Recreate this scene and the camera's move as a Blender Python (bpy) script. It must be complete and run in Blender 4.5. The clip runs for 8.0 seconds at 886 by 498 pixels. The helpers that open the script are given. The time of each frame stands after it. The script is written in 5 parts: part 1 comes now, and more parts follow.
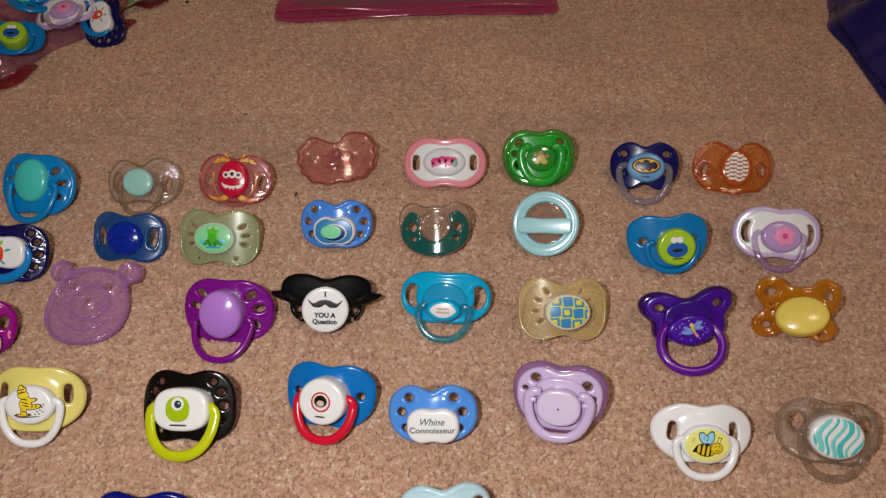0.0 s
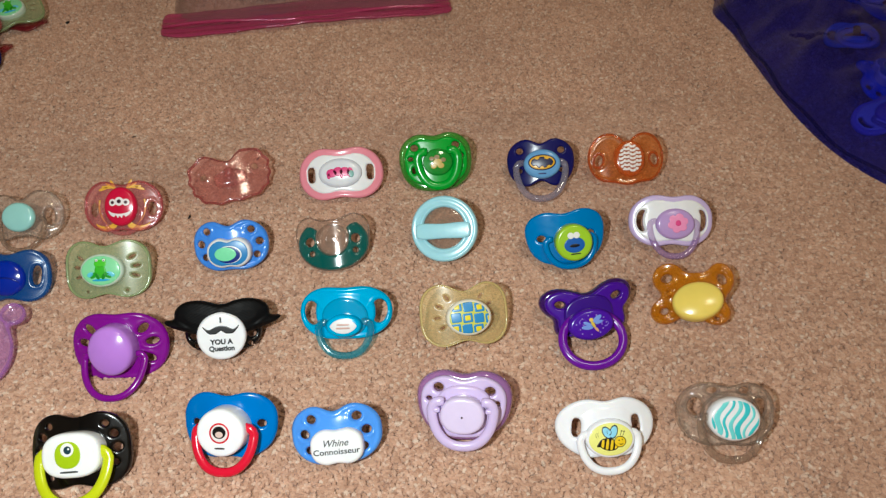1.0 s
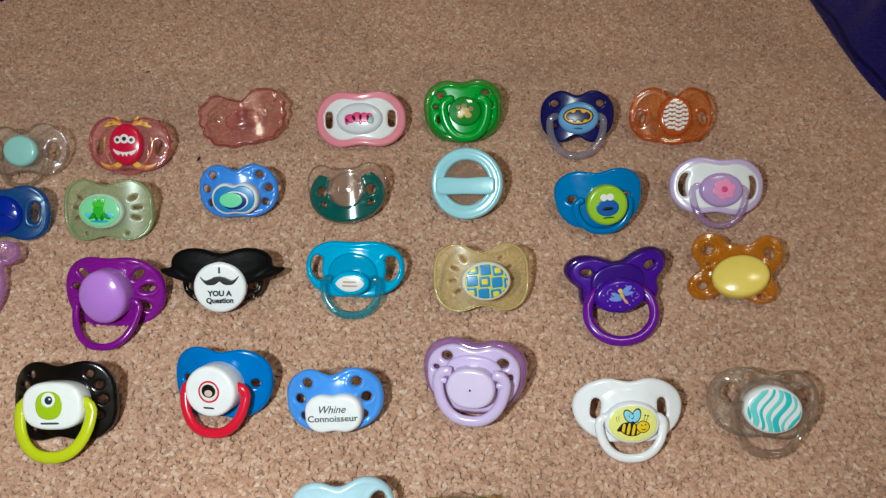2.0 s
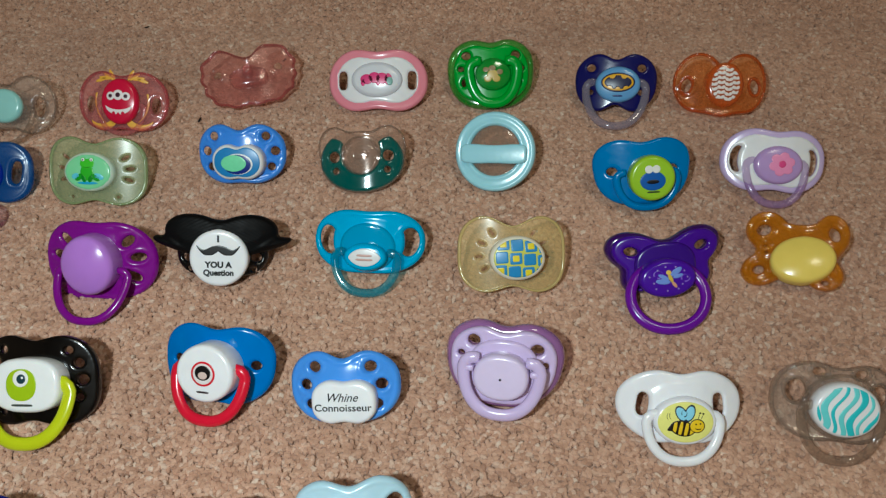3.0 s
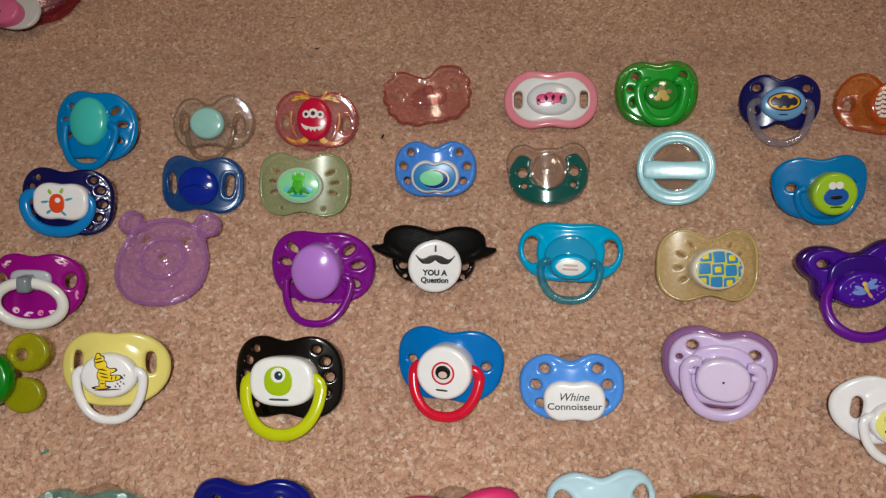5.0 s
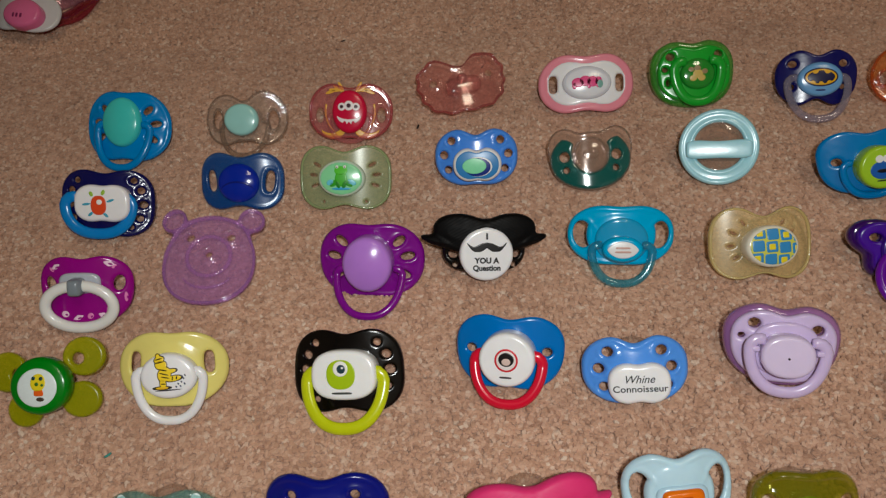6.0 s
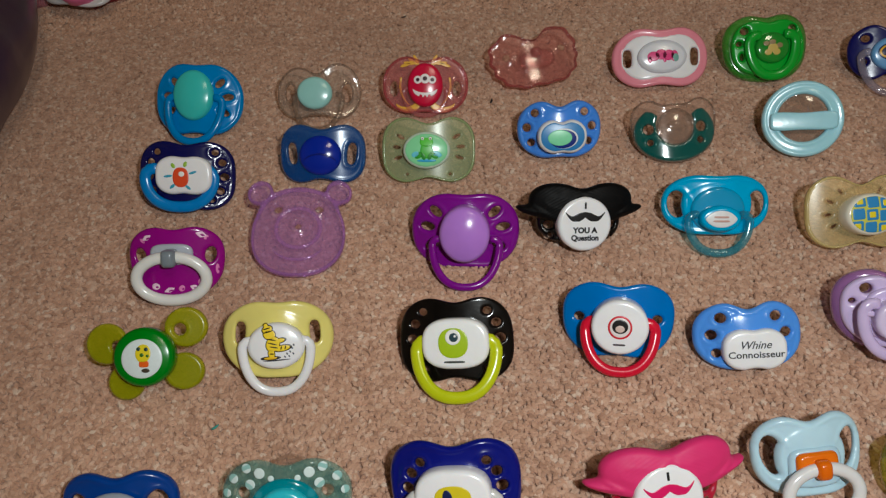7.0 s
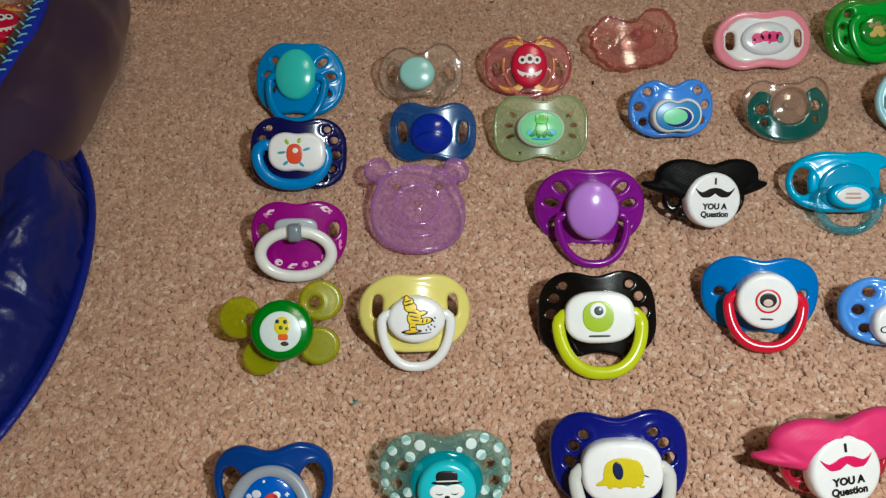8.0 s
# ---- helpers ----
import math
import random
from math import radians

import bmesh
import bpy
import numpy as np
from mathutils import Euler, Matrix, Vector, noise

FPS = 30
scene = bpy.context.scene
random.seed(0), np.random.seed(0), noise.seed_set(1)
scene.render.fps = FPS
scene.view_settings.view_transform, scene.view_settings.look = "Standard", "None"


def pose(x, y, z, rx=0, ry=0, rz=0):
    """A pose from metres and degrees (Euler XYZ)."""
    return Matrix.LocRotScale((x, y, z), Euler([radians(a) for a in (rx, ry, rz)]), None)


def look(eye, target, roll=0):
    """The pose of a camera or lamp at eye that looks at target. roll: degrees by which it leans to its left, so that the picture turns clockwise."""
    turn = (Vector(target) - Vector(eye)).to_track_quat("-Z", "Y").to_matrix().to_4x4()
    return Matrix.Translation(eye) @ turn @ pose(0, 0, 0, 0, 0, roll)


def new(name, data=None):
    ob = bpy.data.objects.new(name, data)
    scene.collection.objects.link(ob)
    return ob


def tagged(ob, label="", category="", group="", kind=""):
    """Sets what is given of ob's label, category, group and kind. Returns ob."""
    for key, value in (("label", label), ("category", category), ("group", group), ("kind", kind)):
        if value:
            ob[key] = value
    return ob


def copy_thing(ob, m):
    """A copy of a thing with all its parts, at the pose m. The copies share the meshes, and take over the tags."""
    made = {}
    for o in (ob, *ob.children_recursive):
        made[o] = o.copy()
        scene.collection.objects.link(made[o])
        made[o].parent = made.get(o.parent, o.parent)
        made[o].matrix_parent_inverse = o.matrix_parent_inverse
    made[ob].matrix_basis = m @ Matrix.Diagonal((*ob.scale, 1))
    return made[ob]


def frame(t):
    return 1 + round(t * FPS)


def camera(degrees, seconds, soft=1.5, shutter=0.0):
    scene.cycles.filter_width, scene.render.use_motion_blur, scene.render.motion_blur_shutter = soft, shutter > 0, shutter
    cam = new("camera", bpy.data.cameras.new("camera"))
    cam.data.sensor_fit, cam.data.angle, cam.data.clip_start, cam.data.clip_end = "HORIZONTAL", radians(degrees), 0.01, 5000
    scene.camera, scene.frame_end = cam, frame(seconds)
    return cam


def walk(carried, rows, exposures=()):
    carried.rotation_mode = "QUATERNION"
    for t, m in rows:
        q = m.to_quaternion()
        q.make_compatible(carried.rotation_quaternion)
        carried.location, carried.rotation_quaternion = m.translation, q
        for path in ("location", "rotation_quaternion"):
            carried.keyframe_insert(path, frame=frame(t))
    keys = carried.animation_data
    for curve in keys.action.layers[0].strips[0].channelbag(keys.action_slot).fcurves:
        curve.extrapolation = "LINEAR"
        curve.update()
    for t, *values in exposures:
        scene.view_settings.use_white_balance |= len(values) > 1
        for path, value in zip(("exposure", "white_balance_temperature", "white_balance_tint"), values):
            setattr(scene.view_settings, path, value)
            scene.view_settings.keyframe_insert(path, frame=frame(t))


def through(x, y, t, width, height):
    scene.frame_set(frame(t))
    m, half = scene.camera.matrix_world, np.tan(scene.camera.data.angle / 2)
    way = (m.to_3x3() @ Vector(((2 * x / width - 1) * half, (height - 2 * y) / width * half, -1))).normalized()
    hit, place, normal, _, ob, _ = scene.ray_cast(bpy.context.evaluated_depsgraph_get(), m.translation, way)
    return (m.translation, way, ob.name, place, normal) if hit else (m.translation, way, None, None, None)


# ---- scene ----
cam = camera(58.9, 8.0, soft=1.3)
PATH = [
    (0, (0.038, -0.0085, 0.328), (0.024, 1.411, -1.081), -0.7),
    (0.5, (0.051, -0.0115, 0.336), (0.194, 1.418, -1.056), 0.9),
    (1, (0.060, -0.001, 0.329), (0.204, 1.404, -1.086), -0.7),
    (1.5, (0.069, 0.008, 0.316), (0.135, 1.385, -1.132), -0.3),
    (1.7, (0.073, 0.012, 0.314), (0.110, 1.372, -1.161), -1.1),
    (2.8, (0.069, 0.042, 0.271), (0.102, 1.362, -1.232), -0.5),
    (3, (0.064, 0.042, 0.269), (0.089, 1.362, -1.233), -0.0),
    (3.5, (0.049, 0.037, 0.274), (0.055, 1.361, -1.226), -0.4),
    (4, (0.028, 0.03, 0.284), (0.023, 1.36, -1.21), -0.8),
    (4.5, (0.008, 0.026, 0.29), (-0.024, 1.364, -1.195), -2.0),
    (5, (-0.013, 0.027, 0.288), (-0.068, 1.364, -1.198), -2.1),
    (5.2, (-0.021, 0.027, 0.289), (-0.092, 1.355, -1.204), -3.1),
    (6.3, (-0.051, 0.027, 0.281), (-0.074, 1.346, -1.222), -3.3),
    (6.5, (-0.063, 0.027, 0.277), (-0.061, 1.339, -1.232), -1.9),
    (7, (-0.093, 0.022, 0.276), (-0.078, 1.341, -1.227), -2.2),
    (7.5, (-0.125, 0.017, 0.27), (-0.08, 1.346, -1.223), -1.4),
    (8, (-0.151, 0.017, 0.261), (-0.124, 1.361, -1.22), -1.7),
]
EXPOSURES = [(0.0, -0.43, 6450, 9), (0.5, -0.02, 6300, 5), (1.0, 0.08, 5950, -1), (1.5, 0.0, 5750, -5), (3.0, -0.42, 5650, -6), (3.5, -0.48, 5850, 1), (4.0, -0.53, 6150, 5),
             (4.5, -0.42, 6310, 6), (5.0, -0.41, 6310, 5), (6.5, -0.76, 6260, 5), (7.0, -0.67, 6100, 3), (7.5, -0.38, 6050, 1), (8.0, -0.26, 5950, -3)]
walk(cam, [(t, look(eye, target, roll)) for t, eye, target, roll in PATH], EXPOSURES)


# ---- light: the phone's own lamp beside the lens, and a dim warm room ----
world = bpy.data.worlds.new("world")
scene.world = world
world.use_nodes = True
world.node_tree.nodes["Background"].inputs[0].default_value = (1.0, 0.86, 0.72, 1)
world.node_tree.nodes["Background"].inputs[1].default_value = 0.08


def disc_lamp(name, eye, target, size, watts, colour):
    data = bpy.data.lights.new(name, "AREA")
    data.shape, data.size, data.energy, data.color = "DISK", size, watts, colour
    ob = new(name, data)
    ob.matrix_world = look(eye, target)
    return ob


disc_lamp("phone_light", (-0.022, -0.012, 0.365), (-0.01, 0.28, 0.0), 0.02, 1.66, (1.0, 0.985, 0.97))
# unseen overhead lamp, added as soft warm fill for the room
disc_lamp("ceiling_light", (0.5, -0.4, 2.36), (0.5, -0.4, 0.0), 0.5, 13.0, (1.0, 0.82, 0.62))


# ---- materials ----
def lin(r, g, b):
    return tuple((c / 255 / 12.92 if c <= 10 else ((c / 255 + 0.055) / 1.055) ** 2.4) for c in (r, g, b))


def fresh(name):
    m = bpy.data.materials.new(name)
    m.use_nodes = True
    nt = m.node_tree
    return m, nt, nt.nodes, nt.nodes["Principled BSDF"]


def bumped(nt, bsdf, scale, strength, distance, detail=3.0):
    tc = nt.nodes.new("ShaderNodeTexCoord")
    n = nt.nodes.new("ShaderNodeTexNoise")
    n.inputs["Scale"].default_value, n.inputs["Detail"].default_value = scale, detail
    b = nt.nodes.new("ShaderNodeBump")
    b.inputs["Strength"].default_value, b.inputs["Distance"].default_value = strength, distance
    nt.links.new(tc.outputs["Object"], n.inputs["Vector"])
    nt.links.new(n.outputs["Fac"], b.inputs["Height"])
    nt.links.new(b.outputs["Normal"], bsdf.inputs["Normal"])
    return tc, n


def varied(nt, tc, rgb, socket, scale, amount):
    """The colour, a little lighter and darker in soft patches."""
    n = nt.nodes.new("ShaderNodeTexNoise")
    n.inputs["Scale"].default_value, n.inputs["Detail"].default_value = scale, 4.0
    mix = nt.nodes.new("ShaderNodeMix")
    mix.data_type = "RGBA"
    mix.inputs["A"].default_value = (*[c * (1 - amount) for c in rgb], 1)
    mix.inputs["B"].default_value = (*[min(1, c * (1 + amount)) for c in rgb], 1)
    nt.links.new(tc.outputs["Object"], n.inputs["Vector"])
    nt.links.new(n.outputs["Fac"], mix.inputs["Factor"])
    nt.links.new(mix.outputs["Result"], socket)


KEPT = {}


def plastic(r, g, b, rough=0.2, gloss=0.5):
    """Moulded opaque plastic: faint mottling, fine scuffs in the gloss."""
    key = ("p", r, g, b, rough, gloss)
    if key not in KEPT:
        m, nt, nodes, bsdf = fresh("plastic")
        tc, n = bumped(nt, bsdf, 420, 0.06, 0.0004)
        varied(nt, tc, lin(r, g, b), bsdf.inputs["Base Color"], 160, 0.07)
        rr = nt.nodes.new("ShaderNodeMapRange")
        rr.inputs["To Min"].default_value, rr.inputs["To Max"].default_value = rough * 0.75, rough * 1.35
        n2 = nt.nodes.new("ShaderNodeTexNoise")
        n2.inputs["Scale"].default_value, n2.inputs["Detail"].default_value = 300, 5
        nt.links.new(tc.outputs["Object"], n2.inputs["Vector"])
        nt.links.new(n2.outputs["Fac"], rr.inputs["Value"])
        nt.links.new(rr.outputs["Result"], bsdf.inputs["Roughness"])
        bsdf.inputs["Specular IOR Level"].default_value = gloss
        bsdf.inputs["Subsurface Weight"].default_value = 0.12
        bsdf.inputs["Subsurface Radius"].default_value = (0.002, 0.0015, 0.001)
        bsdf.inputs["Subsurface Scale"].default_value = 0.5
        KEPT[key] = m
    return KEPT[key]


def clear(r, g, b, body=0.35, rough=0.12, through=None, bend=0.0):
    """Tinted see-through plastic or silicone; body: how milky it is; bend: the share of light that it refracts."""
    key = ("c", r, g, b, body, rough, through, bend)
    if key not in KEPT:
        m, nt, nodes, bsdf = fresh("clear_plastic")
        bumped(nt, bsdf, 260, 0.08, 0.0005)
        bsdf.inputs["Base Color"].default_value = (*lin(r, g, b), 1)
        bsdf.inputs["Roughness"].default_value = rough
        bsdf.inputs["Specular IOR Level"].default_value = 0.6 if rough < 0.25 else 0.2
        tr = nodes.new("ShaderNodeBsdfTransparent")
        tint = through or [0.5 + 0.5 * c ** 0.55 for c in lin(r, g, b)]
        tr.inputs["Color"].default_value = (*tint, 1)
        facing = nodes.new("ShaderNodeLayerWeight")
        facing.inputs["Blend"].default_value = 0.5
        power = nodes.new("ShaderNodeMath")
        power.operation = "POWER"
        power.inputs[1].default_value = 3.0
        fres = nodes.new("ShaderNodeMath")
        fres.operation, fres.use_clamp = "MULTIPLY_ADD", True
        fres.inputs[1].default_value, fres.inputs[2].default_value = 0.75, 0.045 if rough < 0.25 else 0.02
        nt.links.new(facing.outputs["Facing"], power.inputs[0])
        nt.links.new(power.outputs[0], fres.inputs[0])
        gloss = nodes.new("ShaderNodeBsdfGlossy")
        gloss.inputs["Roughness"].default_value = rough * 0.7
        body_mix = nodes.new("ShaderNodeMixShader")
        body_mix.inputs[0].default_value = body
        top = nodes.new("ShaderNodeMixShader")
        if bend:
            refr = nodes.new("ShaderNodeBsdfRefraction")
            refr.inputs["IOR"].default_value, refr.inputs["Roughness"].default_value = 1.4, 0.03
            refr.inputs["Color"].default_value = (*tint, 1)
            two = nodes.new("ShaderNodeMixShader")
            two.inputs[0].default_value = bend
            nt.links.new(tr.outputs[0], two.inputs[1])
            nt.links.new(refr.outputs[0], two.inputs[2])
            nt.links.new(two.outputs[0], body_mix.inputs[1])
        else:
            nt.links.new(tr.outputs[0], body_mix.inputs[1])
        nt.links.new(bsdf.outputs[0], body_mix.inputs[2])
        nt.links.new(fres.outputs[0], top.inputs[0])
        nt.links.new(body_mix.outputs[0], top.inputs[1])
        nt.links.new(gloss.outputs[0], top.inputs[2])
        nt.links.new(top.outputs[0], nodes["Material Output"].inputs["Surface"])
        KEPT[key] = m
    return KEPT[key]


def ink(r, g, b):
    """Printed ink under a thin gloss."""
    key = ("i", r, g, b)
    if key not in KEPT:
        m, nt, nodes, bsdf = fresh("printed_ink")
        tc, _ = bumped(nt, bsdf, 900, 0.04, 0.0002)
        varied(nt, tc, lin(r, g, b), bsdf.inputs["Base Color"], 700, 0.08)
        bsdf.inputs["Roughness"].default_value = 0.3
        KEPT[key] = m
    return KEPT[key]


def carpet_material(name, per_island):
    m, nt, nodes, bsdf = fresh(name)
    tc, fine = bumped(nt, bsdf, 1900 if per_island else 420, 0.7 if per_island else 0.35, 0.0008, 5)
    ramp = nodes.new("ShaderNodeValToRGB")
    e = ramp.color_ramp.elements
    e[0].position, e[0].color = 0.0, (*lin(190, 148, 123), 1)
    e[1].position, e[1].color = 1.0, (*lin(246, 224, 204), 1)
    for p, c in ((0.16, (210, 167, 140)), (0.5, (222, 179, 152)), (0.8, (231, 192, 166)), (0.94, (238, 206, 183))):
        e.new(p).color = (*lin(*c), 1)
    if per_island:
        geo = nodes.new("ShaderNodeNewGeometry")
        nt.links.new(geo.outputs["Random Per Island"], ramp.inputs["Fac"])
    else:
        v = nodes.new("ShaderNodeTexVoronoi")
        v.inputs["Scale"].default_value = 330
        nt.links.new(tc.outputs["Object"], v.inputs["Vector"])
        nt.links.new(v.outputs["Color"], ramp.inputs["Fac"])
    # broad trodden patches, pinker and greyer
    n = nodes.new("ShaderNodeTexNoise")
    n.inputs["Scale"].default_value, n.inputs["Detail"].default_value = 11, 5
    nt.links.new(tc.outputs["Object"], n.inputs["Vector"])
    tone = nodes.new("ShaderNodeValToRGB")
    tone.color_ramp.elements[0].position, tone.color_ramp.elements[0].color = 0.3, (0.80, 0.76, 0.74, 1)
    tone.color_ramp.elements[1].position, tone.color_ramp.elements[1].color = 0.7, (1.0, 0.97, 0.94, 1)
    nt.links.new(n.outputs["Fac"], tone.inputs["Fac"])
    clump = nodes.new("ShaderNodeTexNoise")
    clump.inputs["Scale"].default_value, clump.inputs["Detail"].default_value, clump.inputs["Roughness"].default_value = 170, 8, 0.72
    nt.links.new(tc.outputs["Object"], clump.inputs["Vector"])
    shade = nodes.new("ShaderNodeValToRGB")
    shade.color_ramp.elements[0].position, shade.color_ramp.elements[0].color = 0.34, (0.82, 0.78, 0.74, 1)
    shade.color_ramp.elements[1].position, shade.color_ramp.elements[1].color = 0.62, (1.0, 1.0, 1.0, 1)
    nt.links.new(clump.outputs["Fac"], shade.inputs["Fac"])
    mul2 = nodes.new("ShaderNodeMix")
    mul2.data_type, mul2.blend_type = "RGBA", "MULTIPLY"
    mul2.inputs["Factor"].default_value = 1.0
    nt.links.new(tone.outputs["Color"], mul2.inputs["A"])
    nt.links.new(shade.outputs["Color"], mul2.inputs["B"])
    mul = nodes.new("ShaderNodeMix")
    mul.data_type, mul.blend_type = "RGBA", "MULTIPLY"
    mul.inputs["Factor"].default_value = 1.0
    nt.links.new(ramp.outputs["Color"], mul.inputs["A"])
    nt.links.new(mul2.outputs["Result"], mul.inputs["B"])
    nt.links.new(mul.outputs["Result"], bsdf.inputs["Base Color"])
    if per_island:
        shine = nodes.new("ShaderNodeMapRange")
        shine.inputs["From Min"].default_value, shine.inputs["From Max"].default_value = 0.0, 0.25
        shine.inputs["To Min"].default_value, shine.inputs["To Max"].default_value = 0.3, 0.7
        nt.links.new(geo.outputs["Random Per Island"], shine.inputs["Value"])
        nt.links.new(shine.outputs["Result"], bsdf.inputs["Roughness"])
    else:
        bsdf.inputs["Roughness"].default_value = 0.5
    bsdf.inputs["Sheen Weight"].default_value = 0.25
    return m


def paint(name, r, g, b):
    m, nt, nodes, bsdf = fresh(name)
    tc, _ = bumped(nt, bsdf, 90, 0.15, 0.002)
    varied(nt, tc, lin(r, g, b), bsdf.inputs["Base Color"], 3, 0.04)
    bsdf.inputs["Roughness"].default_value = 0.7
    return m


# ---- building blocks (shapes in millimetres) ----
def ell(cx, cy, rx, ry, rot=0.0, n=2.0):
    c, s = math.cos(radians(rot)), math.sin(radians(rot))

    def f(X, Y):
        u, v = (X - cx) * c + (Y - cy) * s, -(X - cx) * s + (Y - cy) * c
        return ((np.abs(u / rx) ** n + np.abs(v / ry) ** n) ** (1 / n) - 1) * min(rx, ry)
    return f


def wing(W, H, n=2.3, nt=0.2, nb=0.1, ns=0.35, taper=0.0):
    """A shield: a rounded oblong with a notch for the nose above and one for the chin below."""
    def f(X, Y):
        x = X / (W * (1 + taper * np.clip(Y / H, -1.2, 1.2)))
        g = np.exp(-(X / (ns * W)) ** 2)
        y = Y / (H * np.where(Y > 0, 1 - nt * g, 1 - nb * g))
        return ((np.abs(x) ** n + np.abs(y) ** n) ** (1 / n) - 1) * min(W, H)
    return f


def cut(f, *holes):
    return lambda X, Y: np.maximum.reduce([f(X, Y)] + [-h(X, Y) for h in holes])


def union(*fs, k=0.0):
    def f(X, Y):
        out = fs[0](X, Y)
        for g in fs[1:]:
            b = g(X, Y)
            h = np.clip(0.5 + 0.5 * (b - out) / k, 0, 1) if k else (b > out).astype(float)
            out = b * (1 - h) + out * h - k * h * (1 - h)
        return out
    return f


def both(f, g):
    return lambda X, Y: np.maximum(f(X, Y), g(X, Y))


def pair(x, y, rx, ry, rot=0.0, n=2.0):
    return [ell(x, y, rx, ry, rot, n), ell(-x, y, rx, ry, -rot, n)]


def plate(f, box, top, thick, edge=1.0, step=0.7):
    """A rounded plate over the region f < 0 of the box (x0, x1, y0, y1); top(x, y, depth) is its upper face."""
    xs = np.arange(box[0] - step, box[1] + 2 * step, step)
    ys = np.arange(box[2] - step, box[3] + 2 * step, step)
    X, Y = np.meshgrid(xs, ys, indexing="ij")
    F = f(X, Y)
    gx, gy = np.gradient(F, step)
    D = np.clip(-F / np.maximum(np.hypot(gx, gy), 0.35), 0, None)
    nx, ny = F.shape
    pts, depth, made, faces, rims = [], [], {}, [], []

    def node(i, j):
        k = (i, j)
        if k not in made:
            made[k] = len(pts)
            pts.append((X[i, j], Y[i, j]))
            depth.append(D[i, j])
        return made[k]

    def cross(a, b):
        k = (a, b) if a < b else (b, a)
        if k not in made:
            fa, fb = F[k[0]], F[k[1]]
            t = min(0.96, max(0.04, fa / (fa - fb)))
            made[k] = len(pts)
            pts.append((X[k[0]] + t * (X[k[1]] - X[k[0]]), Y[k[0]] + t * (Y[k[1]] - Y[k[0]])))
            depth.append(0.0)
        return made[k]

    inside = F < 0
    any_in = inside[:-1, :-1] | inside[1:, :-1] | inside[:-1, 1:] | inside[1:, 1:]
    for i, j in zip(*np.nonzero(any_in)):
        i, j = int(i), int(j)
        ring_ = ((i, j), (i + 1, j), (i + 1, j + 1), (i, j + 1))
        poly, last, first = [], None, None
        for q in range(4):
            a, b = ring_[q], ring_[(q + 1) % 4]
            if inside[a]:
                poly.append(node(*a))
            if inside[a] != inside[b]:
                c = cross(a, b)
                poly.append(c)
                if inside[a]:
                    last = c
                elif last is not None:
                    rims.append((last, c))
                    last = None
                else:
                    first = c
        if last is not None and first is not None:
            rims.append((last, first))
        if len(poly) > 2:
            faces.append(poly)
    if not pts:
        return None
    P, d = np.array(pts), np.array(depth)
    e = min(edge, thick * 0.49)
    drop = e * (1 - np.sqrt(np.clip(1 - (1 - np.minimum(d / max(e, 1e-6), 1)) ** 2, 0, 1)))
    zt = top(P[:, 0], P[:, 1], d)
    n = len(P)
    up = np.column_stack([P, zt - drop])
    dn = np.column_stack([P, zt - thick + drop])
    allf = faces + [[n + v for v in reversed(p)] for p in faces] + [[b, a, n + a, n + b] for a, b in rims]
    mesh = bpy.data.meshes.new("plate")
    mesh.from_pydata((np.vstack([up, dn]) * 0.001).tolist(), [], allf)
    mesh.polygons.foreach_set("use_smooth", [True] * len(mesh.polygons))
    mesh.update()
    return mesh


def tube(path, radii, sides=12, closed=False, flat=1.0):
    """A round bar along a path of points; radii: one for each point."""
    P = np.array(path, float)
    n = len(P)
    T = (np.roll(P, -1, 0) - np.roll(P, 1, 0)) if closed else np.gradient(P, axis=0)
    T /= np.linalg.norm(T, axis=1)[:, None]
    ref = np.array([0.0, 0.0, 1.0]) if abs(T[:, 2]).mean() < 0.8 else np.array([1.0, 0.0, 0.0])
    verts, faces = [], []
    for p, t, r in zip(P, T, radii):
        a = np.cross(t, ref)
        a /= np.linalg.norm(a)
        b = np.cross(a, t)
        for s in range(sides):
            w = 2 * math.pi * s / sides
            verts.append(p + r * (math.cos(w) * a + flat * math.sin(w) * b))
    for i in range(n if closed else n - 1):
        for s in range(sides):
            a, b = i * sides + s, i * sides + (s + 1) % sides
            c, d = ((i + 1) % n) * sides + (s + 1) % sides, ((i + 1) % n) * sides + s
            faces.append([a, b, c, d])
    if not closed:
        faces += [list(range(sides))[::-1], [(n - 1) * sides + s for s in range(sides)]]
    mesh = bpy.data.meshes.new("tube")
    mesh.from_pydata((np.array(verts) * 0.001).tolist(), [], faces)
    mesh.polygons.foreach_set("use_smooth", [True] * len(mesh.polygons))
    return mesh


def part(name, mesh, material, parent, label=""):
    if mesh is None:
        return None
    ob = new(name, mesh)
    mesh.materials.append(material)
    ob.parent = parent
    return tagged(ob, label)


SOOTHERS = "soothers laid out in rows"


def soother(x, y, z, tilt, roll, turn, proud, size, label):
    """A soother's stand: it leans on its teat and lower edge. proud: how much further its cap stands out."""
    ob = new("pacifier")
    ob.empty_display_size = 0.01
    ob.matrix_world = pose(x, y, z, tilt, roll, turn) @ Matrix.Scale(size, 4)
    ob["tilt"], ob["rise"], ob["proud"] = tilt, z, proud
    return tagged(ob, label, "pacifier", SOOTHERS)


